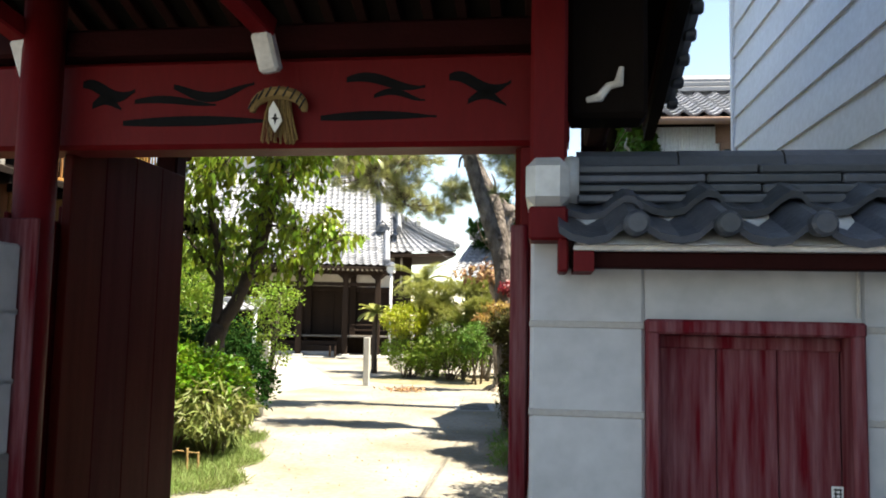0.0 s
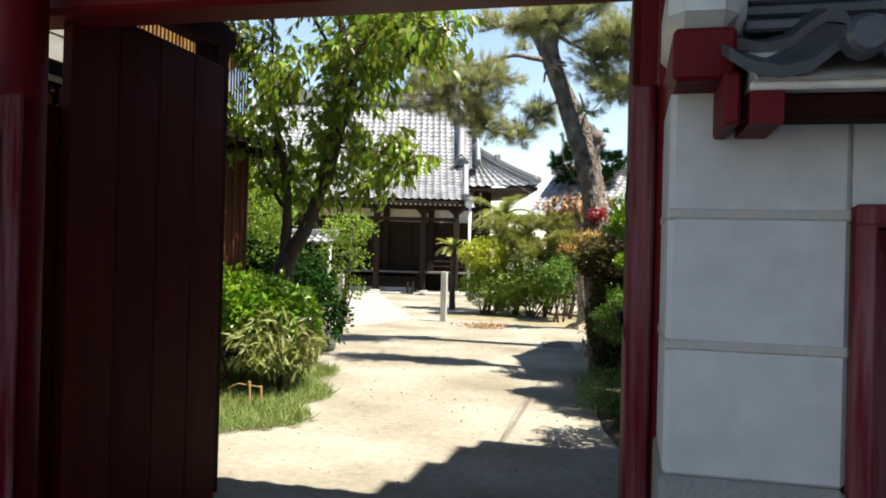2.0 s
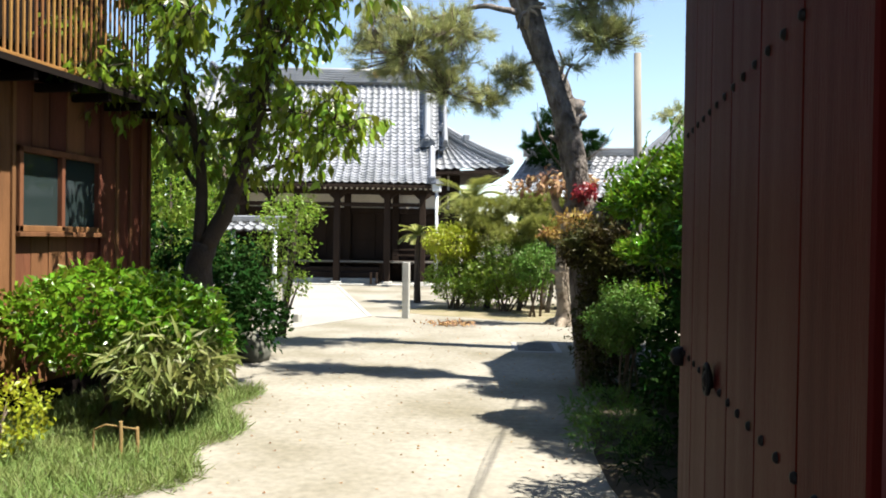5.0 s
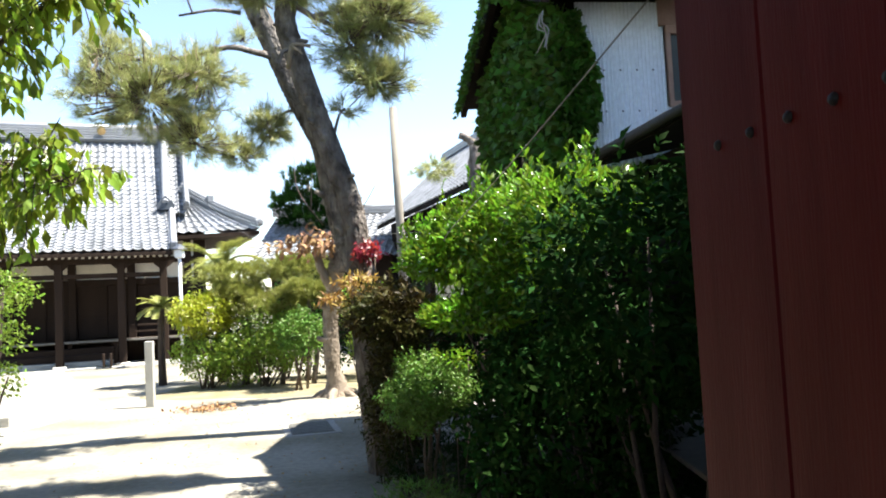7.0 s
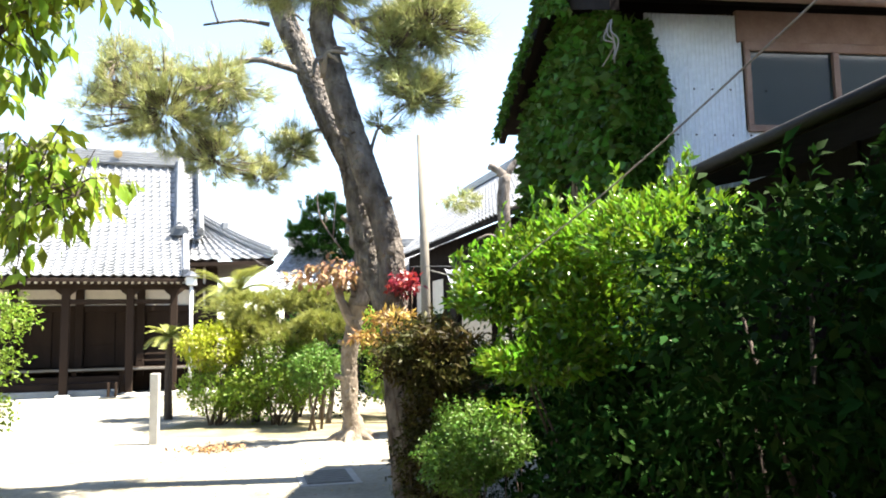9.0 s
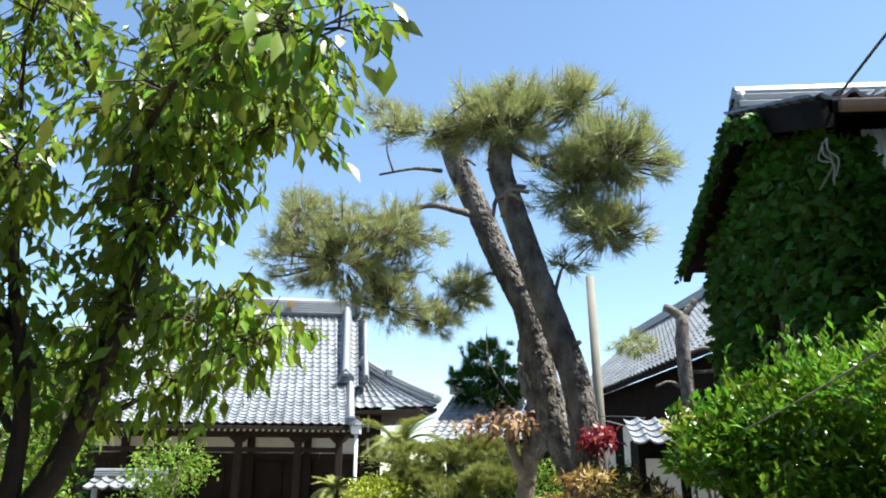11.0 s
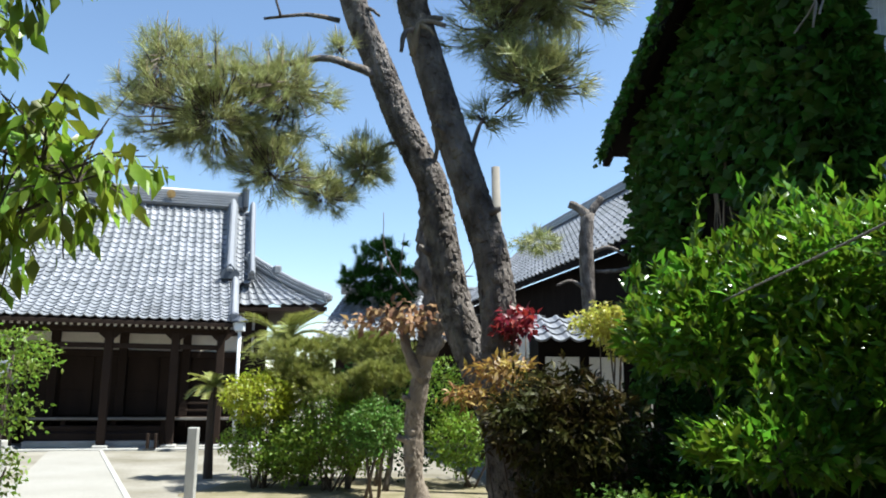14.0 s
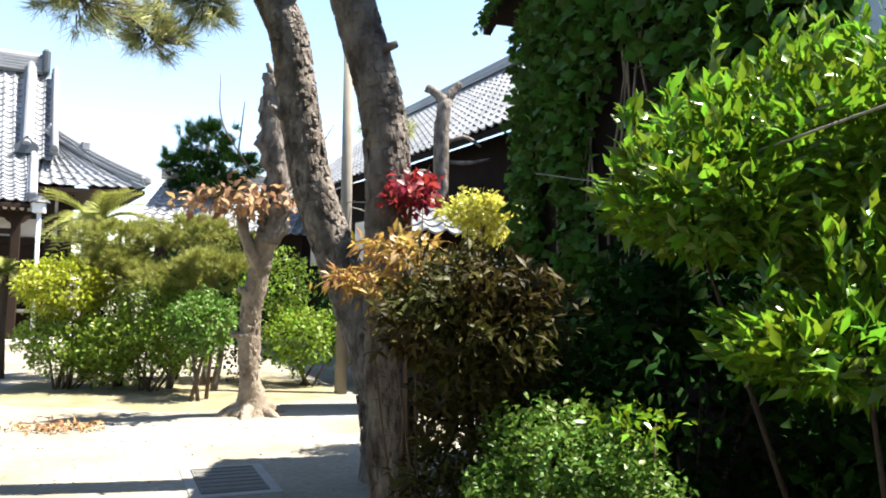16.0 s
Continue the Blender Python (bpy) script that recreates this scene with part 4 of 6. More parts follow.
P = np.stack([rng.uniform(IX - 0.05, IX + 0.28, k), np.full(k, IY0 - 0.07) - 0.06 * rng.random(k), rng.uniform(2.5, 4.3, k)], 1)
P = P[P[:, 0] < IX + 0.10 + 0.16 * (0.5 + 0.5 * np.sin(P[:, 2] * 4))]
me = leaf_mesh("ivy", P, np.tile(np.array([0, -0.8, 0.2]), (len(P), 1)), 0.10, 0.085, rng, 0.25, 0.55)
part("leaves", me, "ivy", iv, "ivy leaves spilling round the house corner")

k = 1500
t = rng.random(k)
near = rng.random(k) < 0.62
yv = np.where(near, 10.2 + 1.9 * t, 14.66 - 2.56 * t)
zv = np.where(near, 4.46 + 0.82 * t, 4.47 + 0.81 * t)
P = np.stack([2.07 - 0.05 * rng.random(k), yv, zv - 0.22 * rng.random(k) ** 0.7], 1)
P = P[(t > 0.55) | ~near]
me = leaf_mesh("ivy", P, np.tile(np.array([-0.8, 0, 0.1]), (len(P), 1)), 0.07, 0.06, rng, 0.3, 0.55)
part("leaves", me, "ivy", iv, "ivy leaves creeping along the gable's verge")

# ---- temple hall ----
hall = thing("temple_hall", (-9, 31, 0), "old wooden temple hall under a large silver-grey tiled roof", "temple hall")
HX0, HX1 = -15.8, -2.2
EY, EZ, RYY, RZZ = 30.0, 4.15, 33.6, 7.9
PX0, PX1 = -13.31, -4.69


def front_curve(v):
    """Concave slope from the porch eave up to the ridge."""
    return 28.0 + (RYY - 28.0) * v, 3.5 + (RZZ - 3.5) * (0.55 * v + 0.45 * v * v)


def hsub(name, g, material, label="", smooth=False, kind=""):
    return sub(name, g, material, hall, label, smooth, kind)


def upturn(x):
    """Rise of the eave towards its corners."""
    d = max(0.0, abs(x + 9.0) - 4.3) / 2.5
    return 0.08 * d * d


def slope_front(u, v):
    y, z = front_curve(v)
    half = 4.31 - 0.3 * v
    return Vector((-9 - half + 2 * half * u, y, z)), Vector((0, -0.66, 0.75))


f1 = Geo()
tile_field(f1, 32, 27, slope_front, 0.27, 0.05, 0.035)
hsub("roof_tiles", f1, "tilefar", kind="stuff")


def sheet(pts_top, t, flip=False):
    """A thick board below a row of four points."""
    g = Geo()
    g.v = [tuple(p) for p in pts_top] + [(p[0], p[1], p[2] - t) for p in pts_top]
    g.f = [(0, 1, 2, 3), (7, 6, 5, 4), (0, 4, 5, 1), (1, 5, 6, 2), (2, 6, 7, 3), (3, 7, 4, 0)]
    return g


hsub("porch_eave", sheet([(PX0, 27.98, 3.43), (PX1, 27.98, 3.43), (PX1, 29.5, 4.14), (PX0, 29.5, 4.14)], 0.10), "templewood")
# hips and side slopes
for s in (1, -1):
    cx = -9 + s * 7.15
    tip = Vector((cx, EY, EZ + upturn(cx) + 0.02))
    topp = Vector((-9 + s * 4.6, front_curve(0.6)[0], front_curve(0.6)[1] + 0.05))
    back = Vector((cx, 37.2, EZ + 0.25))
    bt = Vector((-9 + s * 4.6, 35.8, topp.z))
    side_f = Geo()
    tile_field(side_f, 22, 8, (lambda s, tip, topp, back, bt: lambda u, v: ((tip.lerp(back, u if s > 0 else 1 - u)).lerp(topp.lerp(bt, u if s > 0 else 1 - u), v) - Vector((0, 0, 0.3 * v * (1 - v))), Vector((0.6 * s, 0, 0.8))))(s, tip, topp, back, bt), 0.3, 0.05)
    hsub("roof_tiles", side_f, "tilefar", kind="stuff")
    inner = Vector((-9 + s * 4.25, EY, EZ))
    tri_f = Geo()
    tile_field(tri_f, 9, 7, (lambda s, inner, tip, topp: lambda u, v: ((inner.lerp(tip, u if s > 0 else 1 - u)).lerp(topp, v) - Vector((0, 0, 0.25 * v * (1 - v))), Vector((0, -0.7, 0.7))))(s, inner, tip, topp), 0.28, 0.05)
    hsub("roof_tiles", tri_f, "tilefar", kind="stuff")
    hsub("hip_eave", sheet([inner - Vector((0, 0.02, 0.07)), tip - Vector((0, 0.02, 0.07)), back - Vector((0, 0, 0.07)), Vector((inner.x, 37.2, EZ - 0.05))], 0.12), "templewood")
    hip = [tip.lerp(topp, t) + Vector((0, 0, 0.06 - 0.42 * t * (1 - t))) for t in (0, 0.2, 0.4, 0.6, 0.8, 1.0)]
    for i in range(5):
        hsub("hip_ridge", ridge_stack(Geo(), hip[i + 1], hip[i], 0.26, 0.2, 2), "tilefar")
    hsub("hip_end_tile", Geo().box((tip.x - 0.16, tip.y - 0.1, tip.z + 0.1), (tip.x + 0.16, tip.y + 0.1, tip.z + 0.34), 0.06), "tilefar")
    mid = hip[3] + Vector((0, 0, 0.16))
    hsub("hip_end_tile", Geo().box((mid.x - 0.13, mid.y - 0.13, mid.z), (mid.x + 0.13, mid.y + 0.13, mid.z + 0.3), 0.05), "tilefar")
    # gable verge: two descending ridges
    for off, w in ((4.15, 0.34), (4.82, 0.22)):
        p = [Vector((-9 + s * off, front_curve(v)[0] - 0.05, front_curve(v)[1] + 0.06)) for v in (0.44, 0.58, 0.72, 0.86, 1.0)]
        for i in range(4):
            hsub("descending_ridge", ridge_stack(Geo(), p[i], p[i + 1], w, 0.24, 2), "tilefar")
        if off < 4.5:
            e = p[0]
            hsub("demon_tile", Geo().prism([(-0.26, 0), (0.26, 0), (0.30, 0.18), (0.16, 0.30), (0.0, 0.48), (-0.16, 0.30), (-0.30, 0.18)], 0.12, Matrix.Translation((e.x, e.y - 0.16, e.z - 0.02))), "tile", "dark ridge-end tile")
    strip = Geo()
    tile_field(strip, 3, 16, (lambda s: lambda u, v: (Vector((-9 + (4.15 + 0.67 * u if s > 0 else -4.82 + 0.67 * u), *front_curve(0.42 + 0.58 * v))), Vector((0, -0.66, 0.75))))(s), 0.27, 0.05, 0.035)
    hsub("roof_tiles", strip, "tilefar", kind="stuff")
    # gable wall
    g = Geo()
    gx = -9 + s * 4.7
    g.v = [(gx, 31.4, topp.z - 0.3), (gx, 35.8, topp.z - 0.3), (gx, RYY, RZZ - 0.1), (gx - s * 0.1, 31.4, topp.z - 0.3), (gx - s * 0.1, 35.8, topp.z - 0.3), (gx - s * 0.1, RYY, RZZ - 0.1)]
    g.f = [(0, 1, 2), (5, 4, 3), (0, 2, 5, 3), (1, 4, 5, 2), (0, 3, 4, 1)]
    hsub("gable_wall", g, "templewood")
hsub("rear_roof", sheet([(-13.6, RYY, RZZ), (-4.4, RYY, RZZ), (-4.4, 37.2, 4.5), (-13.6, 37.2, 4.5)], 0.1), "tilefar")
for i in range(5):
    w = 0.44 * (1 - 0.09 * i) / 2
    hsub("ridge_course", Geo().box((-13.5, RYY - w, RZZ + 0.05 + 0.09 * i), (-4.5, RYY + w, RZZ + 0.127 + 0.09 * i), 0.01), "tilefar")
hsub("ridge_core", Geo().box((-13.48, RYY - 0.12, RZZ), (-4.52, RYY + 0.12, RZZ + 0.49), 0.004), "tilefar")
hsub("ridge_cap", Geo().tube([(-13.5, RYY, RZZ + 0.54), (-4.5, RYY, RZZ + 0.54)], 0.11, 12), "tilefar", smooth=True)
for x in (-13.55, -4.45):
    hsub("ridge_end_tile", Geo().box((x - 0.12, RYY - 0.28, RZZ), (x + 0.12, RYY + 0.28, RZZ + 0.8), 0.08), "tile")
hsub("crest", Geo().lathe([(0, 0), (0.15, 0), (0.15, 0.03), (0, 0.04)], Matrix.Translation((-6.95, RYY - 0.24, RZZ + 0.36)) @ Matrix.Rotation(radians(90), 4, "X"), 14), "straw", "round gilt crest")
for e_, zt in ((-4.62, 3.42),):
    hsub("porch_corner_tile", Geo().box((e_ - 0.16, 27.9, zt + 0.05), (e_ + 0.08, 28.2, zt + 0.32), 0.05), "tile")
for i in range(5):
    p0 = Vector((PX1 + 0.02, *slope_front(1, i * 0.085)[0][1:]))
    p1 = Vector((PX1 + 0.02, *slope_front(1, (i + 1) * 0.085)[0][1:]))
    hsub("porch_verge", ridge_stack(Geo(), p0, p1, 0.24, 0.12, 1), "tilefar")
# eave tile ends, rafters
for i in range(48):
    x = PX0 + 0.1 + i * (PX1 - PX0 - 0.2) / 47
    hsub("rafter", Geo().box((x - 0.035, 28.12, 3.28), (x + 0.035, 29.8, 3.37), 0.004), "templewood")
for i in range(47):
    x = PX0 + 0.2 + i * (PX1 - PX0 - 0.2) / 47
    hsub("rafter_end", Geo().box((x - 0.035, 28.10, 3.28), (x + 0.035, 28.118, 3.36), 0.002), "templeplaster")
# posts, lintels, plaster, doors
for x in (-12.2, -10.2, -7.93, -6.2, -4.98):
    hsub("post", Geo().box((x - 0.11, 28.62, 0.05), (x + 0.11, 28.84, 3.2), 0.02), "templewood")
    hsub("post_base", Geo().box((x - 0.2, 28.53, 0.02), (x + 0.2, 28.93, 0.14), 0.03), "stone")
    hsub("bracket", Geo().prism([(-0.35, 3.2), (0.35, 3.2), (0.2, 3.05), (0.11, 2.98), (-0.11, 2.98), (-0.2, 3.05)], 0.16, Matrix.Translation((x, 28.64, 0))), "templewood")
hsub("porch_lintel", Geo().box((PX0 + 0.4, 28.64, 3.16), (PX1 - 0.1, 28.82, 3.34), 0.015), "templewood")
hsub("porch_tie", Geo().box((PX0 + 0.6, 28.67, 2.72), (-4.98, 28.79, 2.86), 0.015), "templewood")
for x in (-14, -11.6, -9.6, -7.75, -5.97, -4.2):
    hsub("wall_post", Geo().box((x - 0.12, 30.5, 0.5), (x + 0.12, 30.74, 4.2), 0.015), "templewood")
hsub("plaster_band", Geo().box((-14.4, 30.66, 2.75), (-4.0, 30.72, 3.25), 0.004), "templeplaster", "cream plaster band")
hsub("plaster_band", Geo().box((-14.4, 30.66, 3.45), (-4.0, 30.72, 4.1), 0.004), "templeplaster")
hsub("wall_lintel", Geo().box((-14.4, 30.58, 3.25), (-3.9, 30.74, 3.45), 0.01), "templewood")
hsub("wall_lintel", Geo().box((-14.4, 30.58, 2.55), (-3.9, 30.74, 2.75), 0.01), "templewood")
hsub("wall", Geo().box((-14.4, 30.72, 0.0), (-4.0, 37.0, 4.3), 0.01), "templewood")
hsub("side_wall", Geo().box((-4.0, 30.9, 0.0), (-3.6, 36.6, 4.3), 0.01), "templewood")
for i in range(11):
    x = -13.9 + i * 0.9
    hsub("door_panel", Geo().box((x, 30.68 - 0.03 * (i % 2), 0.85), (x + 0.87, 30.72 - 0.03 * (i % 2), 2.55), 0.006), "templewood")
    hsub("door_rail", Geo().box((x + 0.05, 30.62, 1.5), (x + 0.82, 30.64, 1.58), 0.004), "templewood")
hsub("veranda", Geo().box((-14.6, 29.5, 0.74), (-3.7, 30.6, 0.82), 0.01), "templewood")
hsub("veranda_edge", Geo().box((-14.62, 29.44, 0.76), (-3.68, 29.5, 0.83), 0.006), "greyboard", "pale worn edge board")
for i in range(9):
    x = -14.3 + i * 1.3
    hsub("veranda_post", Geo().box((x, 29.55, 0.0), (x + 0.12, 29.67, 0.74), 0.008), "templewood")
for z in (1.0, 1.2):
    hsub("rail", Geo().box((-6.0, 29.5, z), (-3.75, 29.56, z + 0.06), 0.006), "templewood")
for i, (y0, z1) in enumerate(((28.95, 0.22), (29.2, 0.42), (29.4, 0.6))):
    hsub("step", Geo().box((-9.9, y0, 0), (-6.5, y0 + 0.4, z1), 0.02), "stone" if i == 0 else "templewood")
hsub("stone_platform", Geo().box((-15, 28.4, -0.05), (-3.4, 37.5, 0.06), 0.02), "stone", "low pale stone platform")
for i, x in enumerate((-6.75, -6.55)):
    hsub("bench_leg", Geo().box((x, 28.3, 0.06), (x + 0.06, 28.7, 0.45), 0.006), "templewood")
# the hall stands a little askew to the gate, its far end drawn back
HALL_TURN, HALL_PIVOT = radians(12), Vector((-4.6, 28.0, 0))
hall.location = HALL_PIVOT + Matrix.Rotation(HALL_TURN, 3, "Z") @ (hall.location - HALL_PIVOT)
hall.rotation_euler.z = HALL_TURN
lampt = thing("lamp_post", (-4.42, 27.6, 0), "slim pale post with a small square lantern", "lamp post")
sub("pole", Geo().tube([(-4.42, 27.6, 0), (-4.42, 27.6, 3.2)], 0.05, 10), "pipe", lampt, smooth=True)
sub("lantern", Geo().box((-4.55, 27.47, 3.2), (-4.29, 27.73, 3.45), 0.02), "pipe", lampt)
sub("cap", Geo().lathe([(0.24, 3.45), (0.22, 3.49), (0.05, 3.6), (0, 3.62)], Matrix.Translation((-4.42, 27.6, 0)), 8), "tile", lampt)

# ---- annex, far house ----
ax = thing("annex", (0.5, 35, 0), "low annex with a pale grey tiled roof", "house")
fa = Geo()
tile_field(fa, 26, 12, lambda u, v: (Vector((-2.9 + 0.9 * v + 7.5 * u, 32.4 + 2.6 * v, 3.3 + 1.85 * v)), Vector((0, -0.55, 0.83))), 0.28, 0.05, 0.035)
sub("roof_tiles", fa, "tilefar", ax, kind="stuff")
sub("ridge", ridge_stack(Geo(), (-2.2, 35.05, 5.15), (5.6, 35.05, 5.15), 0.34, 0.22, 3), "tilefar", ax)
sub("wall", Geo().box((-2.2, 33.2, 0), (5, 36.5, 3.5), 0.02), "templewood", ax)

fh = thing("far_house", (5.0, 24, 0), "neighbouring house with a long pale grey tiled roof and dark walls", "house")
FD = Vector((-0.158, 0.987, 0))
FN = Vector((0.987, 0.158, 0))
F0 = Vector((4.4, 17.6, 0))


def far_slope(u, v):
    p = F0 + FD * (16.0 * (1 - u)) + FN * (2.85 * v)
    return Vector((p.x, p.y, 4.5 + 2.5 * v)), Vector((-0.65, -0.1, 0.75))


ff = Geo()
tile_field(ff, 57, 14, far_slope, 0.28, 0.05, 0.035)
sub("roof_tiles", ff, "tilefar", fh, kind="stuff")
a, b = far_slope(1, 1)[0], far_slope(0, 1)[0]
sub("ridge", ridge_stack(Geo(), a, b, 0.34, 0.2, 3), "tilefar", fh)
q = [far_slope(1, 0)[0], far_slope(0, 0)[0], far_slope(0, 1)[0], far_slope(1, 1)[0]]
sub("roof_board", sheet([p - Vector((0, 0, 0.05)) for p in q], 0.12), "darkwood", fh)
g = Geo()
w0, w1 = F0 + FN * 0.5 + FD * 0.3, F0 + FN * 0.5 + FD * 15.8
w2, w3 = w1 + FN * 5, w0 + FN * 5
g.v = [(p.x, p.y, 0) for p in (w0, w1, w2, w3)] + [(p.x, p.y, 4.5) for p in (w0, w1, w2, w3)]
g.f = [(0, 4, 5, 1), (1, 5, 6, 2), (2, 6, 7, 3), (3, 7, 4, 0), (4, 7, 6, 5)]
sub("wall", g, "darkwood", fh)
m = Matrix((FD, FN, Vector((0, 0, 1)))).transposed().to_4x4()
for i in range(7):
    sub("lattice_window", Geo().box((0.8 + i * 2.1, -0.02, 2.3), (2.0 + i * 2.1, 0.03, 3.4), 0.004, Matrix.Translation(F0 + FN * 0.5) @ m), "templeplaster", fh)
lr = thing("low_roof", (3.2, 18.0, 0), "small low tiled lean-to roof beside the house", "shed")
fl = Geo()
tile_field(fl, 8, 4, lambda u, v: (Vector((1.75 + 2.2 * u, 17.2 + 0.9 * v, 2.42 + 0.42 * v)), Vector((0, -0.4, 0.9))), 0.27)
sub("roof_tiles", fl, "tilefar", lr, kind="stuff")
sub("wall", Geo().box((1.85, 17.45, 0), (3.9, 18.2, 2.5), 0.01), "darkwood", lr)
for x in (1.95, 2.6, 3.3):
    sub("pale_panel", Geo().box((x, 17.42, 1.2), (x + 0.5, 17.448, 2.2), 0.004), "templeplaster", lr)

# ---- brown board house beside the court ----
bh = thing("board_house", (-5, 6.5, 0), "old house clad in red-brown boards with an upper lattice", "house")
rb = random.Random(3)
sub("wall", Geo().box((-6.5, 3.3, 0), (-3.76, 9.55, 2.75), 0.01), "darkwood", bh)
y = 3.3
while y < 9.5:
    wd = rb.uniform(0.17, 0.24)
    y2 = min(y + wd, 9.55)
    for z0, z1 in (((0.25, 2.72),) if not (y2 > 7.75 and y < 8.75) else ((0.25, 1.5), (2.16, 2.72))):
        sub("board", Geo().box((-3.757, y + 0.003, z0), (-3.73 + rb.uniform(-0.004, 0.004), y2 - 0.003, z1), 0.004), "board", bh)
    sub("batten", Geo().box((-3.735, y2 - 0.018, 0.25), (-3.705, y2 + 0.018, 2.72), 0.004), "board", bh) if not (y2 > 7.75 and y2 < 8.75) else None
    y = y2
for i in range(9):
    x = -3.9 - i * 0.28
    sub("board", Geo().box((x - 0.27, 9.551, 0.25), (x, 9.575, 2.72), 0.004), "board", bh)
wn2 = sub("window", Geo().box((-3.75, 7.78, 1.52), (-3.735, 8.72, 2.14), 0.002), "glass", bh)
for a, b, c, d in ((7.75, 1.49, 8.75, 1.54), (7.75, 2.12, 8.75, 2.17), (7.75, 1.49, 7.79, 2.17), (8.71, 1.49, 8.75, 2.17), (8.23, 1.5, 8.27, 2.15)):
    o = part("frame", Geo().box((-3.745, a, b), (-3.69, c, d), 0.004), "board", None)
    o.parent, o.location = wn2, -Vector(bh.location)
sub("sill", Geo().box((-3.75, 7.72, 1.45), (-3.66, 8.78, 1.49), 0.004), "board", bh)
sub("pent_roof", sheet([(-3.35, 3.0, 2.74), (-3.35, 9.8, 2.74), (-4.2, 9.8, 3.0), (-4.2, 3.0, 3.0)], 0.05), "darkwood", bh)
for i in range(16):
    yq = 3.1 + i * 0.44
    sub("bracket", Geo().box((-3.74, yq, 2.62), (-3.38, yq + 0.05, 2.69), 0.004), "darkwood", bh)
sub("upper_wall", Geo().box((-6.5, 3.3, 2.75), (-4.2, 9.55, 5.6), 0.01), "darkwood", bh)
y = 3.0
while y < 6.5:
    for z in (2.98, 3.2):
        sub("grey_board", Geo().box((-3.74, y, z), (-3.715, y + 0.74, z + 0.205), 0.004), "greyboard", bh)
    sub("grey_post", Geo().box((-3.715, y, 2.8), (-3.67, y + 0.06, 3.5), 0.005), "greyboard", bh)
    y += 0.75
sub("rail", Geo().box((-3.76, 3.0, 3.42), (-3.69, 6.6, 3.48), 0.005), "greyboard", bh)
sub("lattice_rail", Geo().box((-3.76, 6.55, 2.82), (-3.70, 9.6, 2.88), 0.005), "bamboo", bh)
sub("lattice_rail", Geo().box((-3.76, 6.55, 3.95), (-3.70, 9.6, 4.0), 0.005), "bamboo", bh)
for i in range(44):
    yq = 6.6 + i * 0.068
    sub("lath", Geo().tube([(-3.73, yq, 2.85), (-3.73, yq, 3.98)], 0.013, 6), "bamboo", bh)
sub("roof", sheet([(-3.4, 2.9, 5.5), (-3.4, 10.0, 5.5), (-6.8, 10.0, 6.6), (-6.8, 2.9, 6.6)], 0.1), "darkwood", bh)


# ---- trees ----
def smooth_path(pts, n=4):
    """A finer line through the points (Catmull-Rom)."""
    P = [Vector(p) for p in pts]
    P = [P[0] * 2 - P[1]] + P + [P[-1] * 2 - P[-2]]
    out = []
    for i in range(1, len(P) - 2):
        for k in range(n):
            t = k / n
            a, b, c, d = P[i - 1], P[i], P[i + 1], P[i + 2]
            out.append(0.5 * ((2 * b) + (c - a) * t + (2 * a - 5 * b + 4 * c - d) * t * t + (3 * b - a - 3 * c + d) * t ** 3))
    return out + [P[-2]]


def limb(name, pts, r0, r1, material, parent, jitter=0.08, seg=10, n=4, rnd=random.Random(2), label=""):
    line = smooth_path(pts, n)
    k = len(line) - 1
    g = Geo().tube(line, [r0 + (r1 - r0) * i / k for i in range(k + 1)], seg, jitter, True, rnd)
    return sub(name, g, material, parent, label, True)


def bark_scales(parent, line, r0, r1, cnt, rng, material="pinebark"):
    """Small raised flakes of bark round a stem."""
    g = Geo()
    k = len(line) - 1
    for i in range(cnt):
        t = rng.uniform(0, k - 0.01)
        j = int(t)
        p = line[j].lerp(line[j + 1], t - j)
        d = (line[j + 1] - line[j]).normalized()
        a = rng.uniform(0, 2 * math.pi)
        u = d.orthogonal().normalized()
        o_ = u * math.cos(a) + d.cross(u) * math.sin(a)
        c = p + o_ * (r0 + (r1 - r0) * t / k)
        w, h, q = d.cross(o_) * rng.uniform(0.012, 0.028), d * rng.uniform(0.018, 0.042), o_ * rng.uniform(0.006, 0.015)
        g.add([c - w - h, c + w - h, c + w + h, c - w + h, c + q - w * 0.6 - h * 0.6, c + q + w * 0.6 - h * 0.6, c + q * 0.8 + w * 0.6 + h * 0.6, c + q * 0.8 - w * 0.6 + h * 0.6], [(4, 5, 6, 7), (0, 1, 5, 4), (1, 2, 6, 5), (2, 3, 7, 6), (3, 0, 4, 7)])
    sub("bark", g, material, parent, kind="stuff")


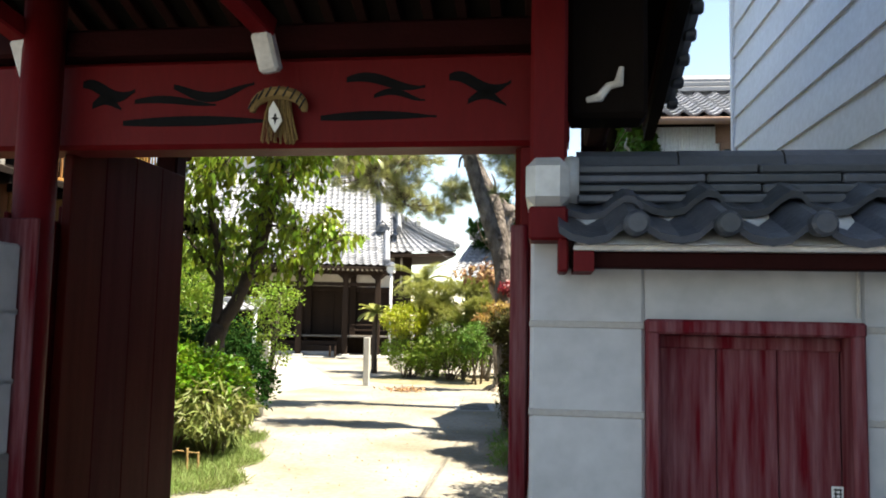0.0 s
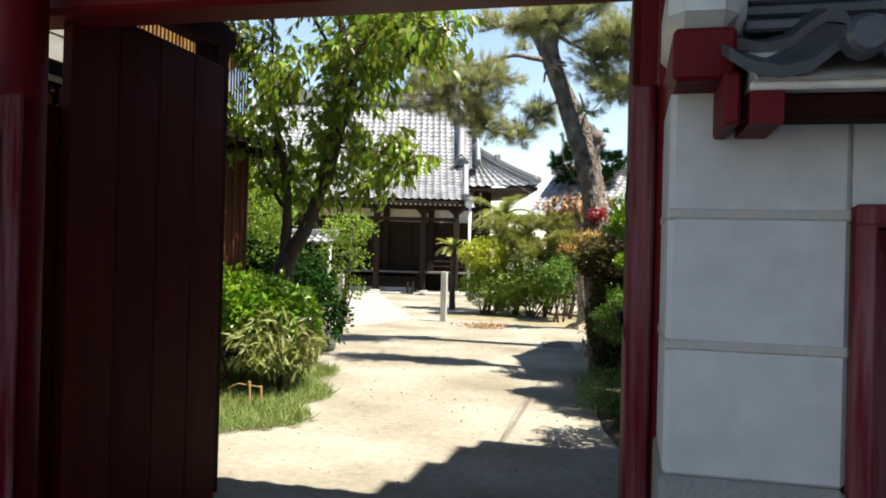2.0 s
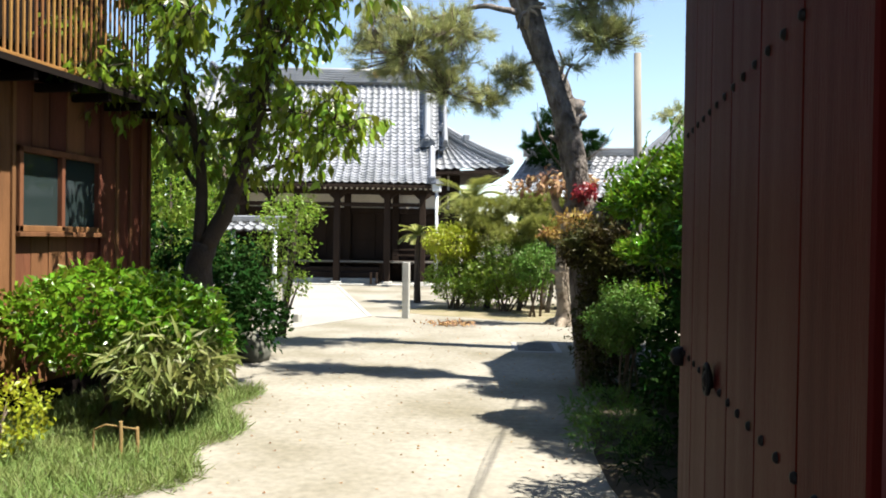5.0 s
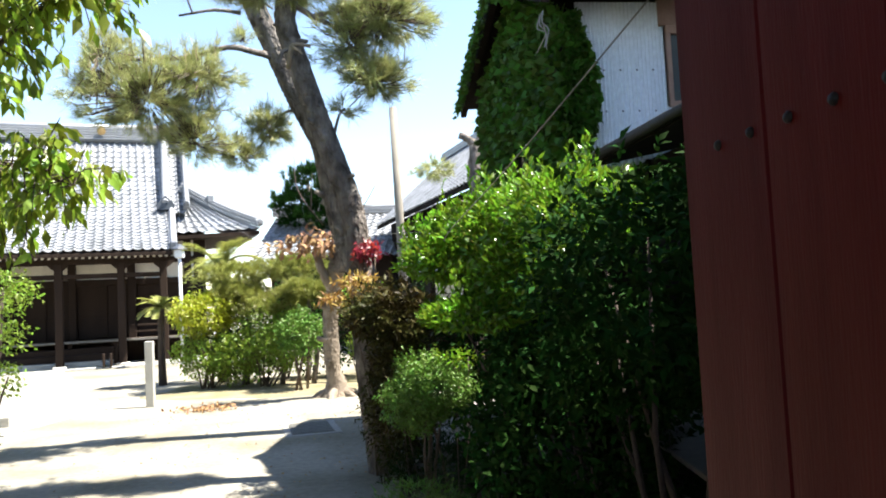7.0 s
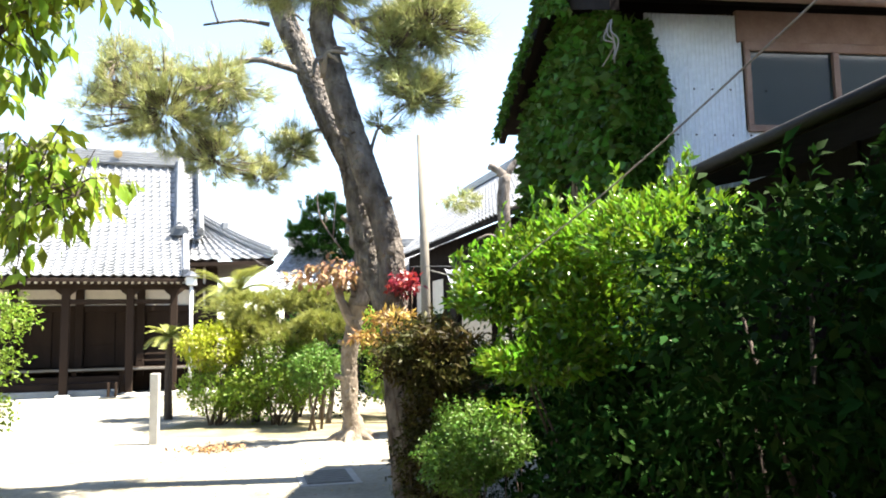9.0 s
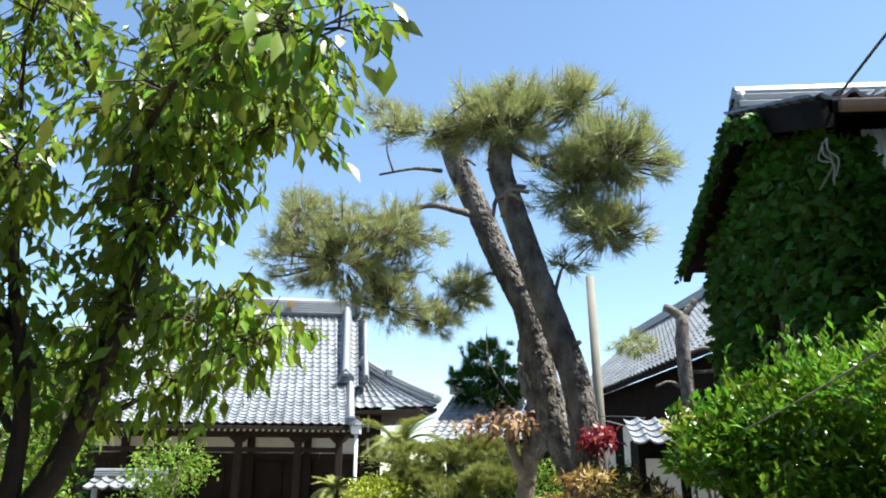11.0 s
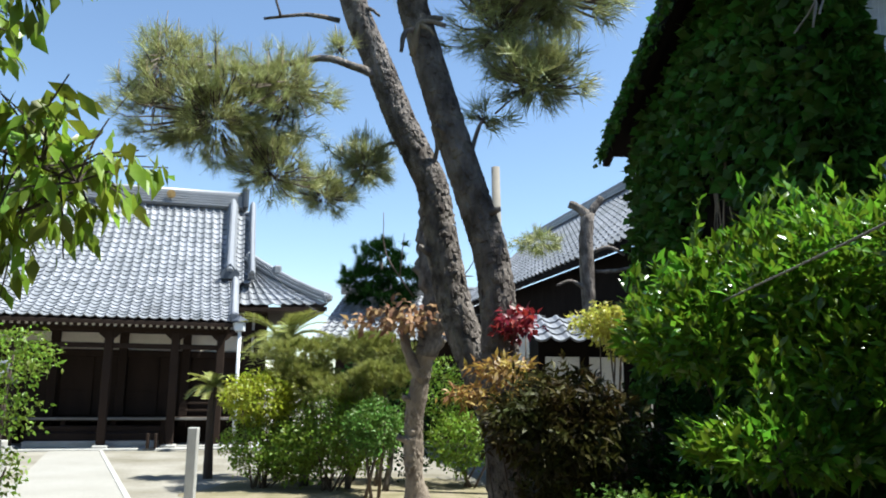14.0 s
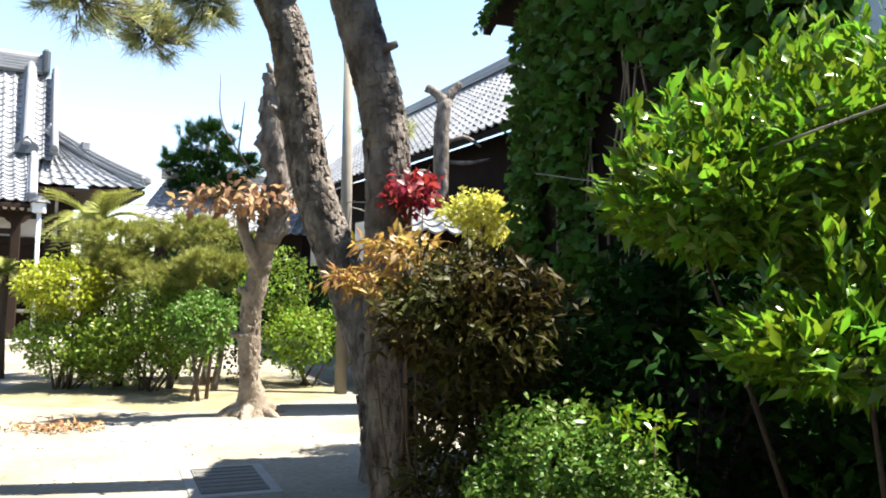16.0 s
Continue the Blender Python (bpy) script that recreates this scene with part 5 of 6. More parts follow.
def pine_tree(at, label, trunk, r0, r1, branches, puffs, seed, flakes):
    rng = np.random.default_rng(seed)
    e = thing("pine_tree", at, label, "tree")
    limb("trunk", trunk, r0, r1, "pinebark", e, 0.13, 22, 12)
    bark_scales(e, smooth_path(trunk, 6), r0, r1, flakes, rng)
    for pts, r in branches:
        limb("branch", pts, r, r * 0.45, "pinebark", e, 0.12, 7, 4)
    P, D = [], []
    for c, r, n_ in puffs:
        p, d = hump(rng, n_, c, r, 0.2, 0.4, c[0])
        d[:, 2] += 0.5
        d /= np.linalg.norm(d, axis=1)[:, None]
        P.append(p), D.append(d)
    P, D = np.concatenate(P), np.concatenate(D)
    part("needles", needle_mesh("needles", P - np.array(at), D, 0.175, 0.0065, 40, rng, 0.6), "needle", e)
    shoots = Geo()
    for p, d in zip(P, D):
        if d[2] > 0.55 and rng.random() < 0.5:
            q = Vector(p)
            shoots.tube([q, q + Vector((rng.normal() * 0.012, rng.normal() * 0.012, rng.uniform(0.1, 0.24)))], [0.006, 0.0035], 4)
    sub("new_shoot", shoots, "shoot", e, "pale upright new shoots", kind="stuff")
    tw = Geo()
    cs = [Vector(c) for c, _, _ in puffs]
    for p, d in zip(P, D):
        p, d = Vector(p), Vector(d)
        c = min(cs, key=lambda q: (q - p).length)
        tw.tube([p.lerp(c, 0.55) - Vector((0, 0, 0.05)), p - d * 0.1, p], [0.008, 0.006, 0.004], 4, cap=False)
    sub("brushwood", tw, "twig", e, kind="stuff")
    return e


RT = [(0.54, 11.3, -0.1), (0.52, 11.28, 0.3), (0.48, 11.25, 0.68), (0.44, 11.25, 1.2), (0.41, 11.25, 1.8), (0.40, 11.25, 2.2), (0.35, 11.25, 2.6), (0.25, 11.25, 2.92), (0.09, 11.25, 3.4), (-0.03, 11.25, 3.78), (-0.14, 11.25, 4.15), (-0.22, 11.25, 4.47), (-0.19, 11.25, 4.74), (-0.26, 11.25, 4.96)]
LT = [(1.05, 14.0, -0.15), (1.02, 14.0, 0.5), (0.86, 13.98, 1.2), (0.56, 13.96, 1.95), (0.34, 13.94, 2.5), (0.21, 13.92, 3.1), (0.09, 13.9, 3.75), (-0.02, 13.9, 4.0), (-0.27, 13.88, 4.5), (-0.53, 13.85, 5.14), (-0.70, 13.8, 5.5), (-0.80, 13.78, 5.8)]
pine_tree((0.52, 11.28, 0), "leaning black pine with thinned tufts and cut stubs", RT, 0.124, 0.088,
    [([(-0.144, 11.2, 4.169), (-0.254, 11.1, 4.105), (-0.281, 11.05, 3.941)], 0.028), ([(-0.144, 11.25, 4.214), (-0.071, 11.15, 4.233), (-0.008, 11.1, 4.214)], 0.036), ([(-0.172, 11.25, 4.67), (0.056, 11.2, 4.497), (0.275, 11.2, 4.378), (0.439, 11.2, 4.123), (0.575, 11.2, 3.713)], 0.03), ([(0.056, 11.2, 4.506), (0.421, 11.2, 4.56), (0.967, 11.2, 4.506)], 0.022), ([(-0.217, 11.25, 4.852), (-0.445, 11.2, 4.761), (-0.718, 11.2, 4.743)], 0.034), ([(-0.217, 11.25, 4.898), (0.056, 11.25, 5.034), (0.33, 11.25, 5.144)], 0.026), ([(0.166, 11.25, 3.121), (0.257, 11.25, 3.486), (0.33, 11.3, 3.595)], 0.02), ([(0.093, 11.25, 3.394), (-0.035, 11.1, 3.449)], 0.034), ([(0.257, 11.25, 2.848), (0.384, 11.1, 2.893)], 0.04), ([(-0.217, 11.25, 4.488), (-0.326, 11.15, 4.396)], 0.03)],
    [((-0.217, 11.2, 4.87), (0.62, 0.45, 0.22), 190), ((-0.108, 11.25, 5.107), (0.3, 0.3, 0.12), 40), ((0.421, 11.25, 5.107), (0.26, 0.24, 0.2), 60), ((0.739, 11.2, 4.542), (0.5, 0.42, 0.3), 190), ((0.421, 11.2, 4.26), (0.32, 0.32, 0.32), 80), ((0.648, 11.2, 3.868), (0.32, 0.3, 0.22), 90), ((-0.809, 11.2, 4.806), (0.35, 0.2, 0.12), 34), ((-1.146, 11.2, 4.907), (0.2, 0.14, 0.10), 12), ((0.311, 11.3, 3.595), (0.14, 0.1, 0.08), 8)], 21, 4200)
pl_ = pine_tree((1.05, 14.0, 0), "black pine with a sawn-off stem and one long side branch", LT, 0.190, 0.125,
    [([(-0.552, 13.8, 4.935), (-0.776, 13.6, 4.935), (-1.076, 13.5, 4.954), (-1.665, 13.4, 4.785), (-2.508, 13.4, 4.785)], 0.05), ([(-0.917, 13.8, 5.515), (-1.244, 13.7, 5.515), (-1.665, 13.6, 5.403)], 0.03), ([(-1.497, 13.6, 5.44), (-1.581, 13.6, 5.74), (-1.562, 13.6, 6.058), (-1.759, 13.6, 6.32)], 0.013), ([(-0.832, 13.8, 5.478), (-0.636, 13.7, 5.609), (-0.495, 13.7, 5.534)], 0.03), ([(-0.102, 13.85, 4.186), (-0.383, 13.9, 4.214), (-0.795, 14, 3.971)], 0.026), ([(0.01, 13.85, 3.812), (0.122, 13.75, 4.121), (0.057, 13.65, 4.336)], 0.032), ([(0.104, 13.9, 3.063), (-0.046, 13.75, 3.119)], 0.054), ([(0.216, 13.9, 2.782), (0.328, 13.7, 2.876)], 0.044)],
    [((-2.04, 13.4, 4.336), (0.95, 0.65, 0.56), 420), ((-1.385, 13.4, 4.673), (0.45, 0.4, 0.28), 90), ((-1.478, 13.4, 3.765), (0.42, 0.35, 0.28), 90), ((-2.508, 13.4, 4.888), (0.32, 0.3, 0.26), 60), ((-0.636, 14, 4.046), (0.34, 0.3, 0.24), 80), ((-1.038, 14, 3.718), (0.36, 0.3, 0.22), 70), ((-1.431, 13.6, 6.152), (0.26, 0.2, 0.16), 20), ((-1.787, 13.6, 6.302), (0.26, 0.18, 0.1), 12), ((-0.87, 13.6, 5.122), (0.2, 0.15, 0.12), 10)], 22, 3600)
sub("sawn_face", Geo().lathe([(0, 0), (0.122, 0), (0.118, 0.008), (0, 0.01)], Matrix.Translation((-0.805, 13.775, 5.805)) @ Matrix.Rotation(0.45, 4, "X") @ Matrix.Rotation(-0.35, 4, "Y"), 14), "cutwood", pl_, "pale sawn end")

snap = bpy.data.objects["pine_tree"]
for pts, r in (([(-0.2, 11.2, 3.98), (-0.18, 11.12, 4.1), (-0.155, 11.1, 4.17), (-0.09, 11.1, 4.19), (0.02, 11.12, 4.17)], 0.026), ([(-0.16, 11.1, 4.16), (-0.1, 11.06, 4.12), (-0.06, 11.06, 4.08)], 0.016)):
    limb("snapped_stub", pts, r, r * 0.6, "palebark", snap, 0.2, 8, label="pale barkless snapped stub")

# lopped tree
lop = thing("lopped_tree", (0.1, 17.6, 0), "lopped pale tree with a dead knotty snag and dry brown leaves", "tree")
lop_line = smooth_path([(0.1, 17.6, -0.08), (0.11, 17.58, 0.2), (0.07, 17.53, 0.45), (0.05, 17.5, 0.8), (0.05, 17.45, 1.31), (0.12, 17.35, 1.8), (0.2, 17.25, 2.3)], 5)
lop_r = [0.128 + 0.17 * math.exp(-max(q.z, 0) / 0.16) + 0.014 * math.sin(q.z * 9) for q in lop_line]
sub("trunk", Geo().tube(lop_line, lop_r, 16, 0.09, True, random.Random(8)), "palebark", lop, smooth=True)
bark_scales(lop, smooth_path([(0.05, 17.5, 0.5), (0.05, 17.45, 1.31), (0.12, 17.35, 1.8), (0.2, 17.25, 2.3)], 5), 0.13, 0.125, 420, np.random.default_rng(77), "palebark")
for i in range(6):
    a = i * 1.05 + 0.3
    limb("root", [(0.1, 17.6, 0.12), (0.1 + 0.26 * math.cos(a), 17.6 + 0.26 * math.sin(a), 0.05), (0.1 + 0.5 * math.cos(a), 17.6 + 0.5 * math.sin(a), -0.06)], 0.10, 0.05, "palebark", lop, 0.25, 8)
limb("snag", [(0.2, 17.25, 2.2), (0.3, 17.15, 2.7), (0.28, 17.1, 3.1), (0.2, 17.1, 3.5), (0.2, 17.1, 3.9), (0.26, 17.1, 4.25)], 0.15, 0.16, "pinebark", lop, 0.38, 12, 5, label="dead knotty snag")
for pts, r in (([(0.14, 17.3, 1.85), (-0.05, 17.2, 2.2), (-0.14, 17.2, 2.5)], 0.10), ([(0.22, 17.25, 2.2), (0.42, 17.2, 2.45)], 0.11), ([(0.05, 17.45, 0.95), (-0.18, 17.35, 1.05)], 0.06), ([(0.08, 17.4, 1.5), (-0.12, 17.3, 1.6)], 0.055), ([(0.2, 17.1, 3.3), (0.0, 17.0, 3.4)], 0.07), ([(0.22, 17.1, 3.8), (0.45, 17.0, 3.95)], 0.07), ([(0.24, 17.1, 4.1), (0.1, 17.0, 4.4)], 0.06)):
    limb("stub", pts, r, r * 0.7, "palebark" if pts[0][2] < 2.5 else "pinebark", lop, 0.3, 9)
for pts in ([(0.3, 17.1, 3.0), (0.7, 17.0, 3.3), (0.95, 17.0, 3.7)], [(0.7, 17.0, 3.3), (0.85, 17.0, 3.3)], [(0.0, 17.1, 3.0), (-0.4, 17.0, 3.6), (-0.45, 17.0, 4.2)], [(-0.2, 17.1, 3.3), (-0.15, 17.0, 3.9)]):
    limb("twig", pts, 0.014, 0.005, "twig", lop, 0.1, 5)
rng = np.random.default_rng(31)
p1, d1 = hump(rng, 420, (-0.1, 17.2, 2.72), (0.75, 0.5, 0.25), 0.2, 0.4)
part("dry_leaves", leaf_mesh("dry_leaves", p1 - np.array(lop.location), d1, 0.13, 0.07, rng, 0.3, 0.7), "dead", lop)

# cherry tree that hangs over the court
ch = thing("cherry_tree", (-3.2, 9.85, 0), "leafy cherry tree leaning over the court with drooping leaves", "tree")
CT = [((-3.2, 9.85, -0.1), (-3.25, 9.85, 0.5), (-3.32, 9.8, 1.05), (-3.25, 9.8, 1.4)), ]
limb("trunk", CT[0], 0.17, 0.12, "bark", ch, 0.1, 12)
BR = [([(-3.25, 9.8, 1.35), (-2.99, 9.8, 1.79), (-2.8, 9.75, 2.4), (-2.66, 9.7, 3.08), (-2.58, 9.6, 3.8), (-2.5, 9.5, 4.6)], 0.10, 0.025), ([(-3.3, 9.8, 1.3), (-3.25, 9.7, 2.2), (-3.36, 9.55, 3.05), (-3.4, 9.5, 3.9)], 0.075, 0.02),
      ([(-2.95, 9.8, 1.85), (-2.55, 9.5, 2.6), (-2.3, 9.3, 3.4), (-2.15, 9.2, 4.2)], 0.055, 0.014), ([(-2.75, 9.75, 2.6), (-2.3, 9.2, 3.1), (-1.7, 8.8, 3.5), (-1.2, 8.6, 3.72)], 0.035, 0.008), ([(-2.6, 9.65, 3.4), (-2.1, 8.9, 3.7), (-1.6, 8.4, 3.85), (-1.15, 8.1, 3.8)], 0.03, 0.008), ([(-2.65, 9.7, 3.1), (-2.1, 8.6, 3.5), (-1.4, 7.8, 3.62), (-0.75, 7.5, 3.5)], 0.028, 0.006), ([(-3.3, 9.6, 2.6), (-3.5, 9.0, 2.8), (-3.7, 8.5, 2.85)], 0.03, 0.008), ([(-3.36, 9.55, 3.0), (-3.0, 8.9, 3.3), (-2.6, 8.3, 3.35)], 0.025, 0.008), ([(-2.9, 9.8, 2.0), (-2.2, 9.6, 2.3), (-1.6, 9.4, 2.5)], 0.022, 0.006), ([(-2.5, 9.4, 2.7), (-2.0, 9.2, 2.65), (-1.5, 9.1, 2.45)], 0.02, 0.005), ([(-2.55, 9.6, 4.0), (-2.0, 9.3, 4.5), (-1.6, 9.1, 4.9)], 0.025, 0.006), ([(-3.4, 9.5, 3.6), (-3.8, 9.1, 4.2), (-4.1, 8.9, 4.6)], 0.025, 0.006), ([(-2.2, 9.25, 3.8), (-1.8, 9.5, 4.2), (-1.45, 9.6, 4.4)], 0.02, 0.005), ([(-3.0, 9.8, 1.7), (-3.3, 10.3, 2.2), (-3.5, 10.8, 2.8)], 0.03, 0.008), ([(-3.36, 9.55, 3.05), (-3.7, 9.3, 3.9), (-3.9, 9.1, 4.8)], 0.03, 0.008), ([(-2.58, 9.6, 3.8), (-3.0, 9.4, 4.6), (-3.3, 9.2, 5.3)], 0.025, 0.007), ([(-3.2, 9.7, 2.4), (-3.7, 9.1, 3.1), (-4.2, 8.8, 3.5)], 0.03, 0.008), ([(-2.6, 9.6, 3.6), (-2.0, 8.9, 4.3), (-1.6, 8.4, 4.7)], 0.022, 0.006), ([(-2.5, 9.5, 4.5), (-2.2, 9.1, 5.0), (-1.7, 8.8, 5.3)], 0.02, 0.006), ([(-3.4, 9.5, 3.8), (-3.1, 8.9, 4.4), (-2.7, 8.5, 4.8)], 0.02, 0.006), ([(-3.3, 9.7, 2.0), (-3.8, 9.9, 2.6), (-4.3, 10.0, 3.2)], 0.03, 0.008)]
rng = np.random.default_rng(41)
rc = random.Random(6)
P, D = [], []
tw = Geo()
for pts, r0, r1 in BR:
    limb("branch", pts, r0, r1, "bark", ch, 0.1, 8)
    line = smooth_path(pts, 6)
    k = len(line)
    for i in range(int(k * 0.34), k):
        for q in range(5):
            o_ = Vector((rc.gauss(0, 1), rc.gauss(0, 1), rc.gauss(0.1, 0.7))).normalized() * rc.uniform(0.2, 0.55)
            e_ = line[i] + o_
            tw.tube([line[i], line[i] + o_ * 0.5 + Vector((0, 0, 0.04)), e_], [0.006, 0.0045, 0.003], 4, cap=False)
            for s_ in range(9):
                t = rc.uniform(0.25, 1.05)
                pt = line[i] + o_ * t + Vector((0, 0, 0.04 * math.sin(t * 3))) + Vector((rc.gauss(0, 0.03), rc.gauss(0, 0.03), rc.gauss(0, 0.03)))
                P.append(tuple(pt))
                D.append(tuple((o_.normalized() * 0.6 + Vector((rc.gauss(0, 0.5), rc.gauss(0, 0.5), -0.7))).normalized()))
P, D = np.array(P), np.array(D)
sub("brushwood", tw, "bark", ch, kind="stuff")
part("leaves", leaf_mesh("leaves", P - np.array(ch.location), D, 0.128, 0.052, rng, 0.35, 0.35, 0.1), "cherry", ch)

# far pine, thin lopped tree
fp = thing("far_pine", (-0.7, 34.2, 0), "dark rounded pine behind the annex", "tree")
limb("trunk", [(-0.7, 34.2, 0), (-0.6, 34.2, 3), (-0.75, 34.2, 6.5)], 0.2, 0.08, "pinebark", fp)
P, D = [], []
for c, r, n_ in (((-0.7, 34.1, 6.4), (0.9, 0.8, 0.6), 160), ((-1.4, 34, 5.6), (0.8, 0.7, 0.4), 120), ((0.2, 34, 5.6), (0.9, 0.7, 0.45), 130), ((-0.6, 34, 4.9), (1.3, 0.8, 0.4), 130)):
    p, d = hump(rng, n_, c, r, 0.4, 0.35, c[0])
    d[:, 2] += 0.4
    P.append(p), D.append(d)
P, D = np.concatenate(P), np.concatenate(D)
part("needles", needle_mesh("needles", P - np.array(fp.location), D, 0.3, 0.03, 24, rng, 0.6), "deep", fp)
t3 = thing("pollarded_tree", (3.35, 20.2, 0), "pollarded tree with a forked bare top", "tree")
limb("trunk", [(3.4, 20.2, 0), (3.38, 20.2, 2.5), (3.3, 20.2, 4.3), (3.35, 20.2, 5.0)], 0.16, 0.12, "pinebark", t3, 0.15)
for pts, r in (([(3.33, 20.2, 4.95), (3.2, 20.2, 5.1), (3.0, 20.2, 5.18)], 0.1), ([(3.35, 20.2, 4.95), (3.5, 20.2, 5.15), (3.62, 20.2, 5.32)], 0.09), ([(3.3, 20.2, 4.2), (3.7, 20.1, 4.35), (4.0, 20.1, 4.2)], 0.04), ([(3.33, 20.2, 3.9), (3.8, 20.1, 3.9), (4.2, 20.1, 4.0)], 0.04), ([(3.36, 20.2, 3.5), (3.0, 20.1, 3.7), (2.7, 20.0, 3.6)], 0.035)):
    limb("stub", pts, r, r * 0.7, "pinebark", t3, 0.2, 8)
p1, d1 = hump(rng, 50, (2.5, 20.6, 4.5), (0.45, 0.35, 0.25), 0.2, 0.3)
part("needles", needle_mesh("needles", p1 - np.array(t3.location), d1, 0.22, 0.014, 22, rng, 0.6), "needle", t3)

# ---- shrubs ----
shrub("glossy_shrub", (1.75, 8.7, 0), [((1.28, 8.85, 2.0), (0.46, 0.44, 0.30), 0.24), ((0.93, 8.82, 1.87), (0.25, 0.32, 0.15), 0.1), ((1.6, 8.65, 2.12), (0.48, 0.48, 0.26), 0.2), ((1.1, 8.42, 1.48), (0.36, 0.24, 0.11), 0.1), ((1.68, 8.05, 2.08), (0.42, 0.45, 0.28), 0.2), ((1.45, 8.5, 1.72), (0.38, 0.4, 0.3), 0.16)], "gloss", "large glossy-leaved evergreen shrub with upright new shoots", n=19000, length=0.058, width=0.021, stems=4, stem_r=0.014, seed=11, droop=-0.35, spread=0.5, shell=0.55, stem_mat="bark", lump=0.2, shoots=90)
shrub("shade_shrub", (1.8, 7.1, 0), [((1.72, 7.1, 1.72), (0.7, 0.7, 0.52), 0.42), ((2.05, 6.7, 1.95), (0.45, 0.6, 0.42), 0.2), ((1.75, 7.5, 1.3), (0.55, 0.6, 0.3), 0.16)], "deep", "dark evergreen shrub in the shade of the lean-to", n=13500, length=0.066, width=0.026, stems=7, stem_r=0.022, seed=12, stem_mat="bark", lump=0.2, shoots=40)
# added near-black leaves in place of the shaded hollow under the glossy shrub
shrub("shade_shrub", (1.75, 8.3, 0), [((1.65, 8.5, 0.75), (0.7, 0.95, 0.72), 0.65), ((1.85, 9.2, 1.25), (0.5, 0.6, 0.5), 0.35)], "deep", "dark leaf fill that stands in for shade below the glossy shrub", n=11000, length=0.07, width=0.03, stems=6, stem_r=0.02, seed=46, stem_mat="bark", lump=0.2)
shrub("clipped_box", (0.95, 9.6, 0), [((0.94, 9.62, 0.88), (0.36, 0.38, 0.24), 0.75), ((0.82, 9.52, 0.72), (0.24, 0.25, 0.2), 0.25)], "box", "low clipped box shrub with small leaves", n=11000, length=0.03, width=0.016, stems=5, seed=13, shell=0.6, lump=0.35, shoots=24)
shrub("leggy_shrub", (1.2, 9.5, 0), [((1.14, 9.5, 1.12), (0.2, 0.18, 0.07), 1.0)], "gloss", "thin leggy shrub beside the clipped box", n=110, length=0.055, width=0.022, stems=3, stem_r=0.005, seed=14, shell=0.2)
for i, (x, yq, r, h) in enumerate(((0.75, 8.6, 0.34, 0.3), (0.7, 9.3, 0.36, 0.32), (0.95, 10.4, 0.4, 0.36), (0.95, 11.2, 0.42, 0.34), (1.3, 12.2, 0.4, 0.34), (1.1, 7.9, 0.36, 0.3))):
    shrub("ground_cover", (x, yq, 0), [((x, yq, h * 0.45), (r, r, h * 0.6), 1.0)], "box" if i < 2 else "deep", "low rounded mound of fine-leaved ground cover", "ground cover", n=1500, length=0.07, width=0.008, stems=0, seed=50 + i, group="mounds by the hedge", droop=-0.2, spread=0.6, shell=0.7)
shrub("nandina", (0.5, 10.4, 0), [((0.42, 10.38, 1.8), (0.2, 0.2, 0.085), 0.5), ((0.2, 10.32, 1.67), (0.16, 0.16, 0.045), 0.2), ((0.38, 10.34, 1.62), (0.18, 0.18, 0.08), 0.3)], "orange", "nandina with a loose fringe of orange leaflets", n=750, length=0.06, width=0.017, stems=4, stem_r=0.007, seed=15, droop=0.15, shell=0.1, spread=0.6, lump=0.4)
shrub("nandina", (0.8, 10.1, 0), [((0.70, 10.1, 1.5), (0.34, 0.32, 0.32), 0.36), ((0.72, 10.25, 0.85), (0.32, 0.32, 0.8), 0.44), ((0.48, 10.1, 1.5), (0.24, 0.24, 0.18), 0.14), ((1.15, 10.7, 1.2), (0.32, 0.3, 0.5), 0.2)], "bronze", "bronze-green nandina in the shade of the hedge", n=13000, length=0.06, width=0.018, stems=3, stem_r=0.008, seed=16, shell=0.3, lump=0.3)
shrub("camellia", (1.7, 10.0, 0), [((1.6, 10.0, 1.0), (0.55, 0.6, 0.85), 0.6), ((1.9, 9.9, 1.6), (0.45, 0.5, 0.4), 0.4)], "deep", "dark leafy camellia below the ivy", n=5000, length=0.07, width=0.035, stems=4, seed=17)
shrub("red_maple", (0.6, 10.66, 0), [((0.53, 10.62, 2.1), (0.16, 0.14, 0.10), 1.0)], "redleaf", "small crimson-leaved maple beside the pine", "maple", n=230, length=0.05, width=0.03, stems=3, stem_r=0.012, seed=18, shell=0.2)
shrub("golden_shrub", (2.3, 15.1, 0), [((2.2, 15.05, 2.5), (0.42, 0.34, 0.22), 0.6), ((2.45, 15.1, 2.35), (0.35, 0.34, 0.3), 0.4)], "gold", "golden-yellow leaved shrub beyond the ivy house", n=2600, length=0.06, width=0.03, stems=5, stem_r=0.02, seed=19, shell=0.3)
